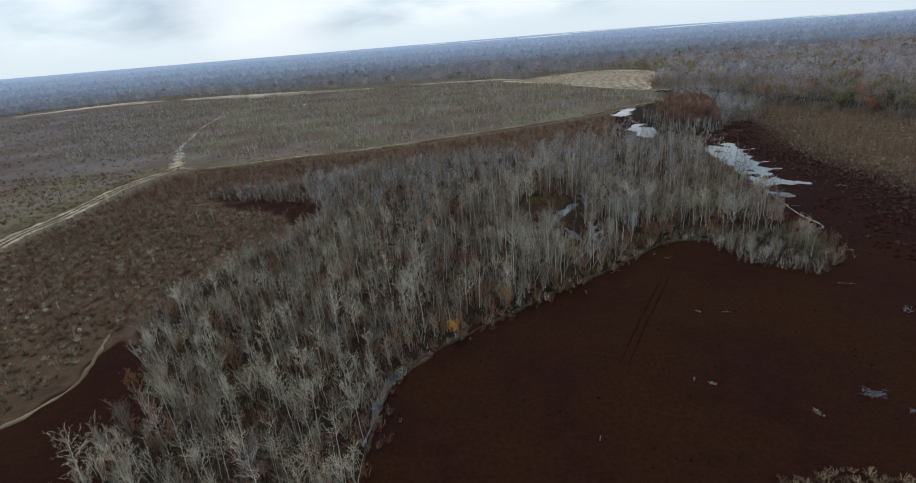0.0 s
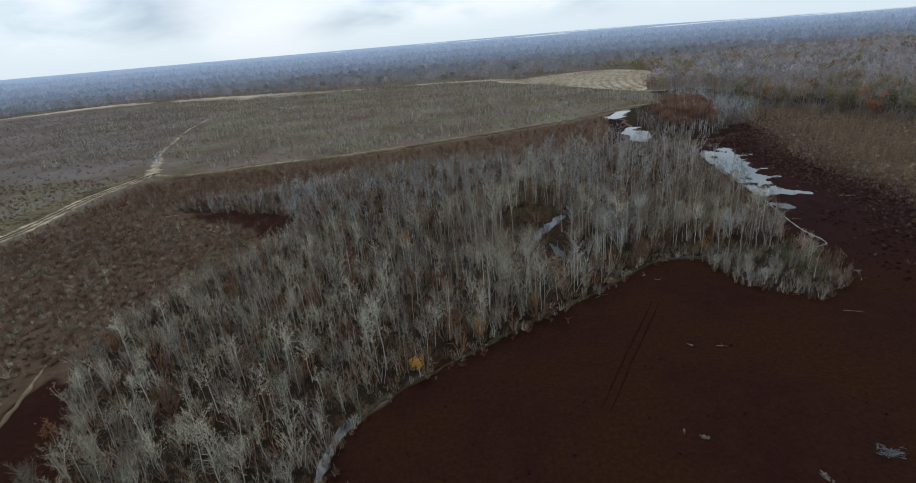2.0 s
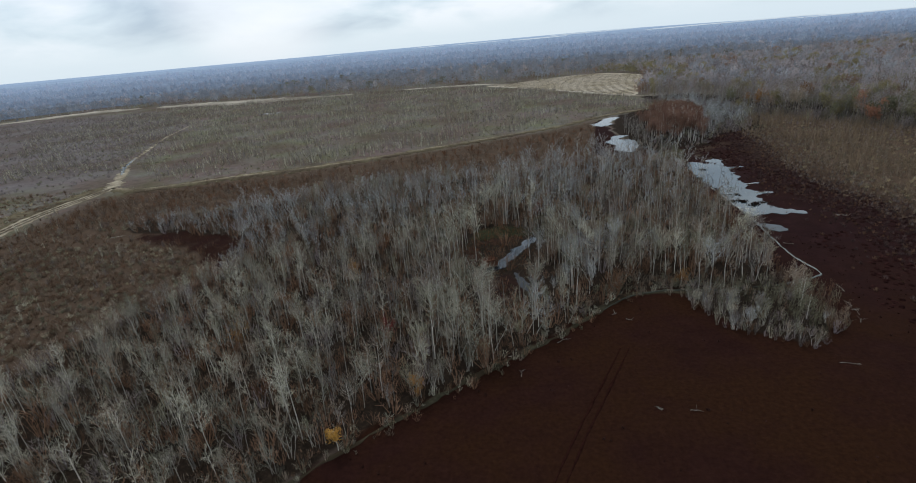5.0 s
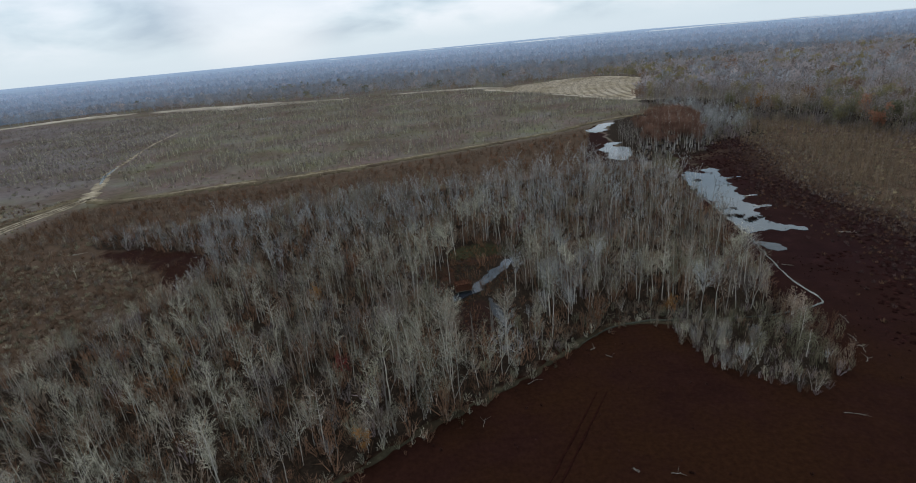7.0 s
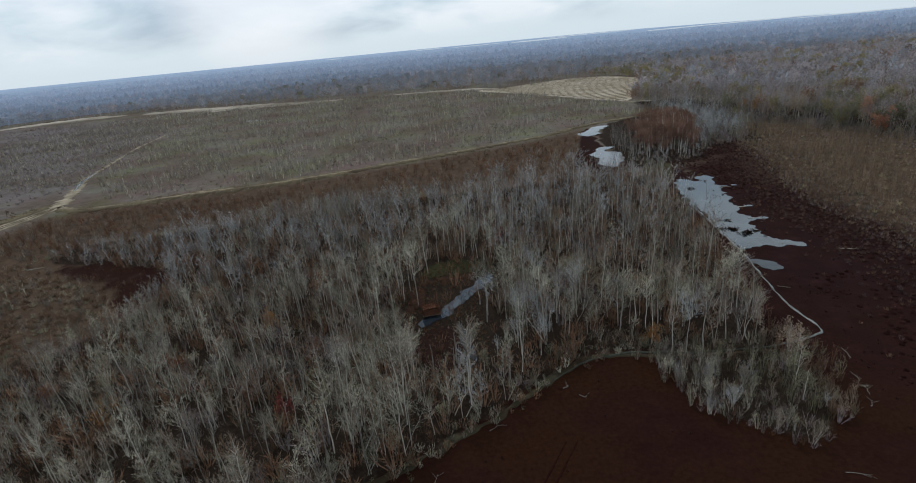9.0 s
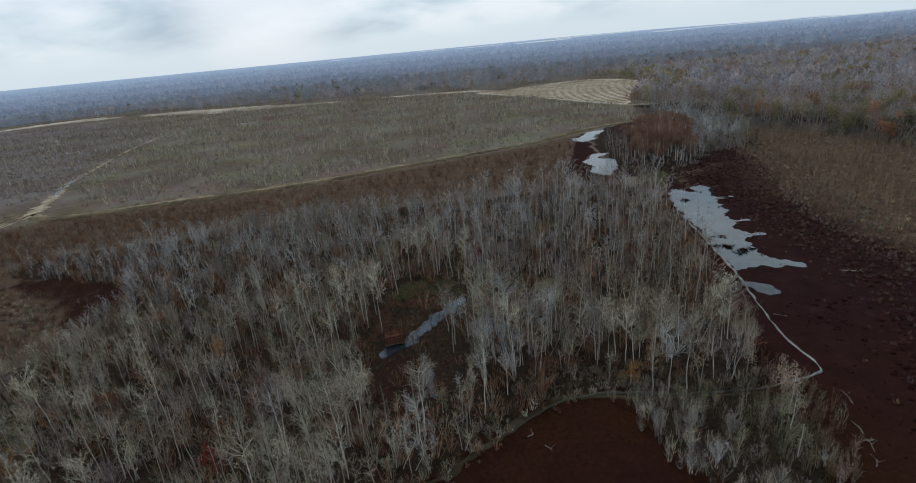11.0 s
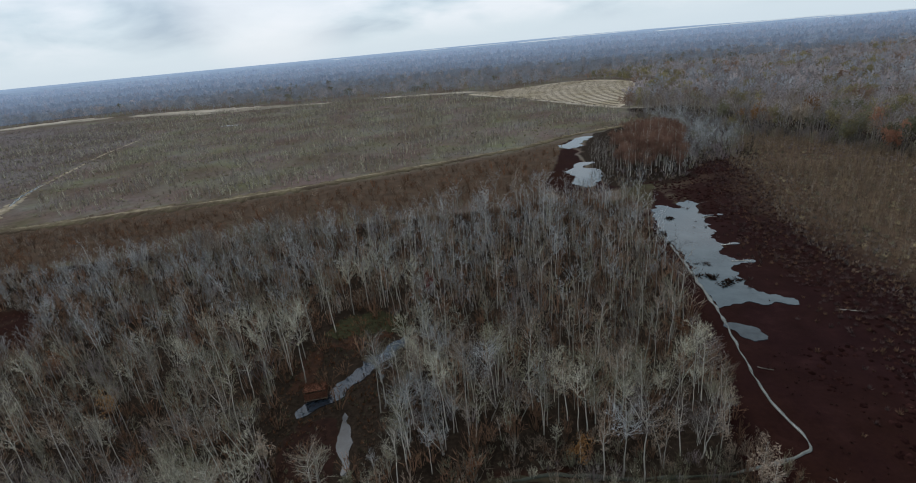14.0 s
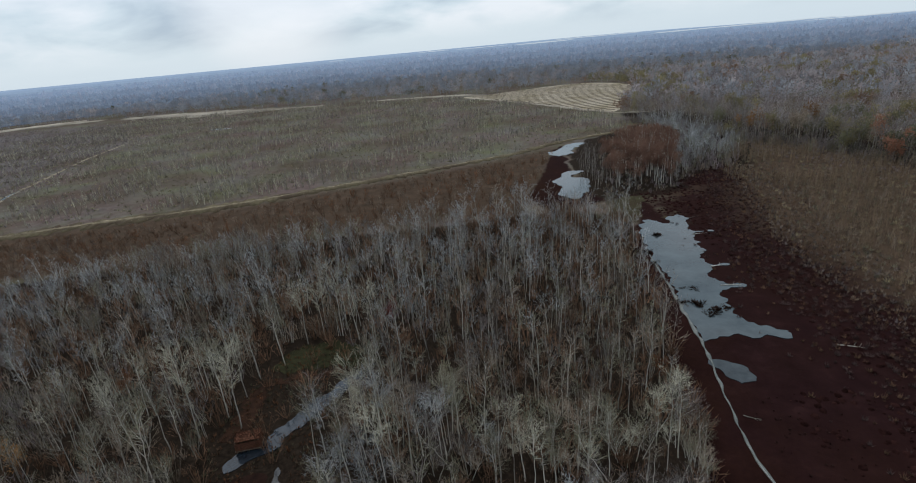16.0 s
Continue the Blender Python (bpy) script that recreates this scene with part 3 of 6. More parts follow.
ribbon("ditch_2", [(88, 128.3), (75, 128.5), (64, 130), (55, 128.4), (48, 123.6)], [0.4, 0.45, 0.5, 0.4, 0.15], 0.12, WEEDY, 0.9,
       "dull grey water-filled ditch along the grove", "ditch", 43, 0.6)
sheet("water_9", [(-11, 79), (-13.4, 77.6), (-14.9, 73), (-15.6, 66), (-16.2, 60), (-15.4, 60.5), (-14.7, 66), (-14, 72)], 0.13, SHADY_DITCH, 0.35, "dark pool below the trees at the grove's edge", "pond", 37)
ribbon("track_4", [(-99, 43), (-88, 59), (-80, 69.5), (-76.6, 75), (-75, 80.5), (-76.6, 88), (-79.4, 96.5), (-81, 101)], [0.2, 0.3, 0.5, 0.8, 1.0, 1.0, 0.8, 0.3], 0.13, OLD_TRACK, 0.9, "thin pale path beside the mud", "path", 59, 0.6)
for k, (off, wd) in enumerate(((-2.6, 2.2), (0.2, 1.6), (2.9, 2.0))):
    ribbon("track_1", [(-150 + off, 110), (-166 + off, 173), (-165 + off, 200), (-168 + off, 243), (-164 + off, 272), (-163 + off * 0.5, 288)], [wd, wd, wd * 1.2, wd, wd * 0.8, wd], 0.16 + 0.01 * k, TRACK, 0.75,
           "rutted tan dirt track through the fields", "track", 45 + 60 * k)
ribbon("track_2", [(-163, 288), (-174, 312), (-182, 330), (-194, 350), (-212, 407), (-232, 470), (-248, 545)], [7, 4.4, 2.8, 2.2, 1.8, 1.5, 1.2], 0.17, TRACK, 0.8, "narrowing tan dirt track through the field", "track", 47)
ribbon("track_3", [(-163, 287), (-140, 279), (-98, 290), (-60, 297), (-27, 309), (20, 330), (46, 341), (72, 354), (90, 364), (115, 384), (160, 405)], [2.6, 2.8, 3.0, 2.6, 2.2, 2.2, 1.8, 1.6, 1.4, 1.1], 0.18, BANK_TRACK, 0.9, "grassy tan track on a low bank", "track", 49)
DARK_EARTH = material("dark_track_earth", (0.045, 0.034, 0.022), (0.11, 0.085, 0.058), 0.8, 0.9, mottle=(0.16, 0.13, 0.09))
for k, off in enumerate((-1.3, 1.5)):
    ribbon("track_5", [(-150 + off, 110), (-166 + off, 173), (-165 + off, 200), (-168 + off, 243), (-164 + off, 272), (-163 + off * 0.5, 286)], [1.1, 1.3, 1.1, 1.2, 0.8], 0.20 + 0.01 * k, DARK_EARTH, 0.8, "dark rut worn into the tan track", "rut", 141 + 9 * k)
# Dark strip paints the shadow edge along the ditch beside the track.
ribbon("shadow_edge_ditch", [(-157, 110), (-173, 173), (-172, 200), (-175, 243), (-170, 272), (-168, 284)], [1.6, 2.2, 2.0, 2.0, 1.2], 0.19, DARK_EARTH, 0.8, "ditch beside the track, its shadow edge a dark strip", "ditch", 161)
ribbon("water_10", [(-179, 322), (-184, 331), (-190, 342), (-197, 360), (-203, 377)], [1.2, 2.4, 2.8, 1.6, 0.4], 0.2, WATER, 0.6, "rainwater standing in the narrow track", "puddle", 163)
SAND = material("pale_grass_strip", (0.42, 0.37, 0.30), (0.66, 0.59, 0.49), 0.12, 0.95, mottle=(0.24, 0.20, 0.155))
ribbon("strip_1", [(-120, 764), (-154, 766), (-220, 780), (-300, 796), (-372, 826), (-440, 846)], [5, 26, 58, 62, 42, 20], 0.35, SAND, 0.5, "strip of pale dry grass along the woods", "grass strip", 53, 8)
ribbon("strip_2", [(-470, 846), (-540, 848), (-600, 812), (-650, 760)], [20, 46, 40, 20], 0.35, SAND, 0.5, "strip of pale dry grass along the woods", "grass strip", 55, 8)
ribbon("strip_3", [(-64, 766), (0, 752), (59, 732), (86, 706)], [6, 18, 20, 8], 0.35, SAND, 0.5, "strip of pale dry grass along the woods", "grass strip", 57, 8)
ribbon("strip_4", [(62, 694), (98, 634), (137, 556), (171, 484), (196, 470)], [2, 4, 4, 6, 3], 0.32, SAND, 0.9, "pale dry edge of the harvested field", "grass strip", 157, 4)
SHORE = material("grey_olive_shore", (0.030, 0.027, 0.016), (0.078, 0.068, 0.044), 0.9, 0.95, mottle=(0.05, 0.036, 0.022))
ribbon("bank_3", [(-16, 50), (-15, 62), (-14, 73), (-10, 80), (0, 89), (11.5, 97.6), (18, 102.6), (27, 108.6), (37.5, 115.6), (48, 124.4), (57, 129.6), (66, 128.6), (76, 127.6), (88, 127.4)], [0.4, 0.5, 0.6, 0.6, 0.7, 1.1, 1.2, 1.0, 1.2, 1.4, 0.8, 0.6, 0.4], 0.06, SHORE, 0.9, "grey-olive wet bank along the grove", "bank", 165, 0.7)
GRASSY = material("grassy_bank", (0.10, 0.083, 0.048), (0.215, 0.178, 0.108), 0.5, 0.95, mottle=(0.085, 0.062, 0.042))
ribbon("bank_1", [(-163, 285), (-140, 277), (-98, 288), (-60, 295), (-27, 307), (20, 328), (46, 339), (72, 352), (90, 362), (115, 382), (160, 403)], [6, 9, 11, 11, 9, 8, 6, 6, 5, 4], 0.15, GRASSY, 0.6, "low grassy bank beside the track", "bank", 50)
ribbon("bank_2", [(-154, 110), (-175, 173), (-174, 200), (-178, 243), (-172, 272), (-170, 292)], [9, 10, 14, 14, 12, 6], 0.13, GRASSY, 0.4, "strip of dull grass beside the track", "bank", 52)
sheet("field_1", [(60, 700), (88, 712), (206, 755), (248, 674), (208, 575), (173, 485), (140, 560), (100, 640)], 0.25, STUBBLE, 1.0, "harvested straw-coloured field with dark furrows", "field", 51, 5)

# furrow rows across the harvested field
fv, ff = [], []
for k in range(26):
    a, b = arr((66, 700)) + arr((107, -212)) * k / 25, arr((206, 752)) + arr((42, -78)) * min(k / 9, 1) + (arr((-75, -190)) * (k - 9) / 16 if k > 9 else 0)
    p = np.linspace(a, b, 30)
    o = len(fv) and sum(len(q) for q in fv)
    w = 1.9
    fv.append(np.concatenate([np.c_[p[:, 0] + 0.4 * waves(p[:, 0], p[:, 1], 30, k), p[:, 1] - w, np.full(30, 0.26)], np.c_[p, np.full(30, 0.55)], np.c_[p[:, 0], p[:, 1] + w, np.full(30, 0.26)]]))
    i = np.arange(29) + o
    for m_ in (0, 30):
        ff += [np.stack([i + m_, i + m_ + 1, i + m_ + 31], 1), np.stack([i + m_, i + m_ + 31, i + m_ + 30], 1)]
tagged(new("field_rows", mesh_of("field_rows", np.concatenate(fv), np.concatenate(ff), [STUBBLE_ROW])), "dark stubble rows on the harvested field", "crop rows", kind="stuff")


# ---- bare trees ----
def cone(p0, p1, r0, r1, sides, rng):
    """A tapered stick without caps: corners and triangles."""
    d = p1 - p0
    d = d / max(np.linalg.norm(d), 1e-6)
    u = np.cross(d, (0.31, 0.95, 0.05))
    u /= max(np.linalg.norm(u), 1e-6)
    w = np.cross(d, u)
    a = rng.uniform(0, 7) + np.arange(sides) * 2 * np.pi / sides
    ring = np.cos(a)[:, None] * u + np.sin(a)[:, None] * w
    i = np.arange(sides)
    j = (i + 1) % sides
    if r1 <= 0:
        return np.concatenate([p0 + ring * r0, p1[None]]), np.stack([i, j, np.full(sides, sides)], 1)
    return np.concatenate([p0 + ring * r0, p1 + ring * r1]), np.concatenate([np.stack([i, j, j + sides], 1), np.stack([i, j + sides, i + sides], 1)])


def blade(p0, p1, w, rng):
    d = p1 - p0
    u = np.cross(d, rng.normal(size=3))
    u *= w / 2 / max(np.linalg.norm(u), 1e-6)
    return np.array([p0 - u, p0 + u, p1]), np.array([[0, 1, 2]])


class Parts:
    """Gathers sticks into one array of corners and one of triangles."""

    def __init__(self):
        self.v, self.f, self.n = [], [], 0

    def add(self, vf):
        self.v.append(vf[0])
        self.f.append(vf[1] + self.n)
        self.n += len(vf[0])

    def done(self):
        return np.concatenate(self.v), np.concatenate(self.f)


def turned(d, angle, rng):
    """The direction d, bent by an angle to a random side."""
    u = np.cross(d, rng.normal(size=3))
    u /= max(np.linalg.norm(u), 1e-6)
    return d * math.cos(angle) + u * math.sin(angle)


def bare_tree(seed, h, spread, start=0.4, limbs=16, subs=4, twigs=5, r=0.13, stems=1, twig_w=0.055, rise=0.75, fork=1.0):
    """Trunk and limbs as one part, twigs as the other."""
    rng = np.random.RandomState(seed)
    wood, fine = Parts(), Parts()
    for s in range(stems):
        lean = rng.normal(size=2) * (0.035 if stems == 1 else 0.20)
        hh = h * (1 if s == 0 else rng.uniform(0.7, 0.98))
        rr = r * (1 if stems == 1 else 0.6)
        foot = np.array([rng.normal() * 0.25 * (stems > 1), rng.normal() * 0.25 * (stems > 1), -0.25])
        pts = [foot]
        k = 6
        for i in range(1, k + 1):
            q = i / k
            pts.append(np.array([foot[0] + lean[0] * hh * q + rng.normal() * 0.005 * h, foot[1] + lean[1] * hh * q + rng.normal() * 0.005 * h, hh * q * fork]))
        pts = np.array(pts)
        for i in range(k):
            wood.add(cone(pts[i], pts[i + 1], rr * (1 - 0.88 * i / k), rr * (1 - 0.88 * (i + 1) / k), 5 if i < 4 else 3, rng))
        for b in range(limbs // stems + 1):
            q = start / fork + (0.99 - start / fork) * (b + rng.uniform()) / (limbs // stems + 1)
            base = np.array([np.interp(q, np.linspace(0, 1, k + 1), pts[:, c]) for c in range(3)])
            a = rng.uniform(0, 2 * math.pi)
            up = rise * rng.uniform(0.6, 1.3) + 0.8 * max(0, q - 0.75)
            d = np.array([math.cos(a), math.sin(a), up])
            d /= np.linalg.norm(d)
            # each limb grows out to a rounded crown
            mid_z, half = hh * (start + 0.58 * (1 - start)), hh * (1 - start) * 0.52
            e0, e1 = (base - (pts[-1] * (mid_z / hh) * (1, 1, 0) + (0, 0, mid_z))) / (spread, spread, half), d / (spread, spread, half)
            qa, qb, qc = e1 @ e1, e0 @ e1, e0 @ e0 - 1
            reach = (-qb + math.sqrt(max(qb * qb - qa * qc, 0))) / qa if qc < 0 else 0.15 * spread
            ln = max(0.5, reach * rng.uniform(0.75, 1.08)) * 0.92
            rb = max(0.018, rr * (1 - 0.75 * q) * 0.55)
            mid_p = base + d * ln * 0.5
            d2 = turned(d, 0.28, rng) + (0, 0, 0.18)
            d2 /= np.linalg.norm(d2)
            tip = mid_p + d2 * ln * 0.5
            wood.add(cone(base, mid_p, rb, rb * 0.62, 3, rng))
            wood.add(cone(mid_p, tip, rb * 0.62, 0, 3, rng))
            for c in range(subs):
                g = (c + 0.6) / subs
                p0 = base + d * ln * g if g < 0.5 else mid_p + d2 * ln * (g - 0.5)
                d3 = turned(d2, rng.uniform(0.4, 0.85), rng) + (0, 0, 0.14)
                d3 /= np.linalg.norm(d3)
                l3 = ln * rng.uniform(0.28, 0.5) * (1.25 - 0.6 * g) + 0.25
                p1 = p0 + d3 * l3
                fine.add(blade(p0, p1, rb * 0.8 + 0.015, rng))
                for e in range(twigs):
                    # two thirds stand on the side branch, the rest on the limb itself
                    if e % 3:
                        w0, dd = p0 + d3 * l3 * (0.2 + 0.8 * rng.uniform()), d3
                    else:
                        u = min(0.98, g + rng.uniform(0, 1) / subs)
                        w0, dd = (base + d * ln * u if u < 0.5 else mid_p + d2 * ln * (u - 0.5)), d2
                    d4 = turned(dd, rng.uniform(0.4, 0.95), rng) + (0, 0, 0.08)
                    fine.add(blade(w0, w0 + d4 * rng.uniform(0.55, 1.0) * (0.45 + 0.28 * l3), twig_w, rng))
    return wood.done(), fine.done()


def bush(seed, h, wide, stems, twigs, w=0.06, sticks=True):
    """A fan of stems from the ground with twigs on them."""
    rng = np.random.RandomState(seed)
    fine = Parts()
    for s in range(stems):
        a, o = rng.uniform(0, 7), rng.uniform(0, 1) ** 0.6
        tip = np.array([math.cos(a) * wide * o, math.sin(a) * wide * o, h * (1 - 0.45 * o * o) * rng.uniform(0.75, 1.1)])
        foot = np.array([tip[0] * 0.25, tip[1] * 0.25, -0.1])
        fine.add(cone(foot, tip, w * 0.55, 0, 3, rng) if sticks else blade(foot, tip, w * 1.2, rng))
        for e in range(twigs):
            g = rng.uniform(0.35, 0.95)
            p0 = foot + (tip - foot) * g
            d = turned((tip - foot) / np.linalg.norm(tip - foot), rng.uniform(0.4, 1.0), rng) + (0, 0, 0.2)
            fine.add(blade(p0, p0 + d * h * rng.uniform(0.12, 0.3), w, rng))
    return fine.done()


def leafy(seed, h, wide, base, count, size):
    """Many small leaf clumps in an uneven crown."""
    rng = np.random.RandomState(seed)
    fine = Parts()
    cores = [(rng.normal(size=3) * (wide * 0.42, wide * 0.42, (h - base) * 0.2)) for _ in range(9)]
    for s in range(count):
        c = cores[rng.randint(9)] + rng.normal(size=3) * (wide * 0.2, wide * 0.2, (h - base) * 0.11) + (0, 0, (h + base) / 2)
        fine.add(blade(c, c + rng.normal(size=3) * size, size * 1.1, rng))
    return fine.done()


def scatter(step, poly, seed, keep=None, jitter=1.5):
    """Uneven rows of places within an outline."""
    rng = np.random.RandomState(seed)
    p = arr(poly)
    x, y = np.meshgrid(np.arange(p[:, 0].min(), p[:, 0].max(), step), np.arange(p[:, 1].min(), p[:, 1].max(), step))
    x, y = x.ravel() + rng.uniform(-jitter, jitter, x.size) * step * 0.6, y.ravel() + rng.uniform(-jitter, jitter, x.size) * step * 0.6
    k = inside(poly, x, y)
    x, y = x[k], y[k]
    if keep is not None:
        k = keep(x, y, rng)
        x, y = x[k], y[k]
    return x, y, rng


def planted(name, places, protos, mats, label, category, kind="stuff"):
    """Many plants joined into one mesh. places: x, y, size, turn, proto; protos: lists of (corners, triangles, material)."""
    V, F, M, T, n = [], [], [], [], 0
    rng = np.random.RandomState(len(places) + 7)
    for x, y, s, a, k in places:
        c, q = math.cos(a) * s, math.sin(a) * s
        t = rng.uniform()
        z = float(far_rise(np.float64(x), np.float64(y)))
        for v, f, m in protos[int(k)]:
            V.append(np.stack([v[:, 0] * c - v[:, 1] * q + x, v[:, 0] * q + v[:, 1] * c + y, v[:, 2] * s + z], 1).astype(np.float32))
            F.append(f + n)
            M.append(np.full(len(f), m))
            T.append(np.full(len(v), t))
            n += len(v)
    return tagged(new(name, mesh_of(name, np.concatenate(V), np.concatenate(F), mats, np.concatenate(M), np.concatenate(T))), label, category, kind=kind)


def rows_of(x, y, rng, lo, hi, n):
    return np.stack([x, y, rng.uniform(lo, hi, x.size), rng.uniform(0, 6.3, x.size), rng.randint(0, n, x.size)], 1)


TALL = [bare_tree(100 + k, 11.2 + 1.2 * (k % 3), 1.75 + 0.3 * (k % 3), 0.36 + 0.07 * (k % 3), 18, 5, 6, 0.10, rise=0.9, twig_w=0.034, fork=0.74 + 0.06 * (k % 4)) for k in range(6)]
TWIN = [bare_tree(120 + k, 11.2, 2.2, 0.32, 20, 5, 6, 0.11, stems=2, rise=0.95, twig_w=0.034, fork=0.8) for k in range(3)]
VASE = [bare_tree(140 + k, 6.5, 1.5, 0.16, 22, 4, 6, 0.08, stems=5, rise=1.9, twig_w=0.033, fork=0.85) for k in range(4)]
TALL_LOD = [bare_tree(160 + k, 10.6 + 1.2 * (k % 3), 1.8 + 0.3 * (k % 3), 0.33 + 0.07 * (k % 3), 13, 4, 5, 0.09, twig_w=0.039, rise=0.88, fork=0.72 + 0.06 * (k % 4)) for k in range(6)]
VASE_LOD = [bare_tree(180 + k, 7.0, 1.7, 0.16, 15, 4, 5, 0.085, stems=4, rise=1.7, twig_w=0.038, fork=0.82) for k in range(3)]
TALL_FAR = [bare_tree(190 + k, 10.6 + 1.2 * (k % 3), 1.9 + 0.35 * (k % 3), 0.28 + 0.06 * (k % 3), 9, 3, 5, 0.08, twig_w=0.058, rise=0.9, fork=0.72 + 0.06 * (k % 4)) for k in range(6)]
VASE_FAR = [bare_tree(196 + k, 7.0, 1.9, 0.18, 10, 3, 5, 0.085, stems=4, rise=1.5, twig_w=0.055, fork=0.82) for k in range(3)]
STAND = [bare_tree(206 + k, 9.0 + k, 2.6, 0.14, 11, 3, 5, 0.06, twig_w=0.08, rise=1.2, stems=2, fork=0.75) for k in range(4)]
NEAR_KIND = TALL + TWIN + VASE


def tree_thing(k, label, twig):
    root = new("bare_tree")
    (v, f), (v2, f2) = NEAR_KIND[k]
    for nm, vv, fv_, mt in (("trunk", v, f, BARK), ("crown", v2, f2, twig)):
        o = new(nm, mesh_of(nm, vv, fv_, [mt]))
        o.parent = root
    return tagged(root, label, "tree", "bare trees of the grove")


# trees that still hold coloured leaves: place, height, leaf, colour in words
LEAFY_AT = [(-2, 88, 5.0, GOLD_LEAF, "golden yellow"), (10, 99, 4.6, ORANGE_LEAF, "orange-brown"), (-29, 119, 6.5, ORANGE_LEAF, "orange-brown"), (2.5, 118, 5.5, RED_LEAF, "dark red"), (-35, 111, 6, RUST_TWIG, "rust-brown"),
            (-16, 100, 6, RUST_TWIG, "rust-brown"), (-10, 147, 7, ORANGE_LEAF, "orange-brown"), (5, 130, 7, RUST_TWIG, "rust-brown"), (-23, 133, 7, RUST_TWIG, "rust-brown"), (29, 115, 4, OLIVE_TWIG, "olive brown"),
            (22, 135, 6.5, WARM_TWIG, "dull brown"), (68, 132, 5, ORANGE_LEAF, "orange-brown"), (88, 133, 6, WARM_TWIG, "dull brown"), (91, 128, 5.5, WARM_TWIG, "dull brown"), (176, 312, 9, OLIVE_TWIG, "olive brown"), (181, 319, 10, OLIVE_TWIG, "olive brown"), (188, 325, 9, OLIVE_TWIG, "olive brown"), (53, 130, 4, RUST_TWIG, "rust-brown"), (44, 187, 7, RED_LEAF, "dark red"),
            (-31, 163, 7, RUST_TWIG, "rust-brown"), (93, 160, 5, RUST_TWIG, "rust-brown"), (90, 124, 6, WARM_TWIG, "dull brown"), (87, 119, 6.5, OLIVE_TWIG, "olive brown"), (85, 114, 5.5, OLIVE_TWIG, "olive brown"), (36, 128, 5, OLIVE_TWIG, "olive brown"),
            (-61, 77, 4.5, RUST_TWIG, "rust-brown"), (-45, 128, 6, RUST_TWIG, "rust-brown"), (-4, 166, 7, RUST_TWIG, "rust-brown"), (56, 160, 7, OLIVE_TWIG, "olive brown"), (70, 150, 7, OLIVE_TWIG, "olive brown"), (113, 247, 8, OLIVE_TWIG, "olive brown"), (109, 252, 7, OLIVE_TWIG, "olive brown")]


SPIT_BRUSH = [(78, 107), (84, 106), (90, 110), (93, 120), (92, 132), (80, 131), (79, 118)]
CORNER_BRUSH = [(40, 118), (48, 126), (57, 132), (67, 131), (80, 130), (80, 136), (66, 138), (54, 137), (44, 128)]


def grove_keep(x, y, rng):
    d = gap_to(GROVE, x, y)
    k = ~inside(CLEARING, x, y) & (d > 0.5)
    for lx, ly, *_ in LEAFY_AT:
        k &= ((x - lx) / 1.7) ** 2 + ((y - ly + 1.6) / 3.2) ** 2 > 1
    k &= ~(inside(SPIT_BRUSH, x, y) & (rng.uniform(size=x.size) < 0.75)) & ~(inside(CORNER_BRUSH, x, y) & (rng.uniform(size=x.size) < 0.85))
    return k & (rng.uniform(size=x.size) < 0.9 + 0.32 * waves(x, y, 18, 61) + 0.3 * (d < 5))


gx_, gy_, grng = scatter(2.72, GROVE, 71, grove_keep)
spit = ((gx_ > 62) & (gy_ < 126)) | (gx_ < -68)
west = np.clip((10 - gx_) / 60, 0, 1)
edge_gap = gap_to(GROVE, gx_, gy_)
low_back = np.clip((gy_ - 182) / 28, 0, 1) * np.clip((48 - gx_) / 40, 0, 1) * np.clip((gx_ + 62) / 25, 0.2, 1)
vase = spit | (grng.uniform(size=gx_.size) < 0.14 + 0.35 * west + 0.35 * ((edge_gap < 4) & ~((gx_ > 80) & (gy_ > 145))) + 0.4 * low_back)

size = np.where(vase, grng.uniform(0.6, 1.15, gx_.size) * np.where(spit, 0.62, 1.0), np.where(grng.uniform(size=gx_.size) < 0.6, np.clip(grng.normal(1.0, 0.14, gx_.size), 0.7, 1.4), grng.uniform(0.42, 0.75, gx_.size)) * (1 - 0.22 * west))
size = np.where(vase, size * (1 + 0.3 * low_back), size * (1 - 0.2 * low_back))
turn = grng.uniform(0, 6.3, gx_.size)
near = (gx_ > 8) & (gx_ < 96) & (gy_ > 96) & (gy_ < 152)
near_i = np.flatnonzero(near)
near_i = near_i[np.argsort(gy_[near_i])][:300]
near[:] = False
near[near_i] = True

first = {}
LABELS = ["tall pale grey bare tree with an ascending crown"] * 6 + ["twin-stemmed pale bare tree in the grove"] * 3 + ["many-stemmed pale bare willow with upright twigs"] * 4
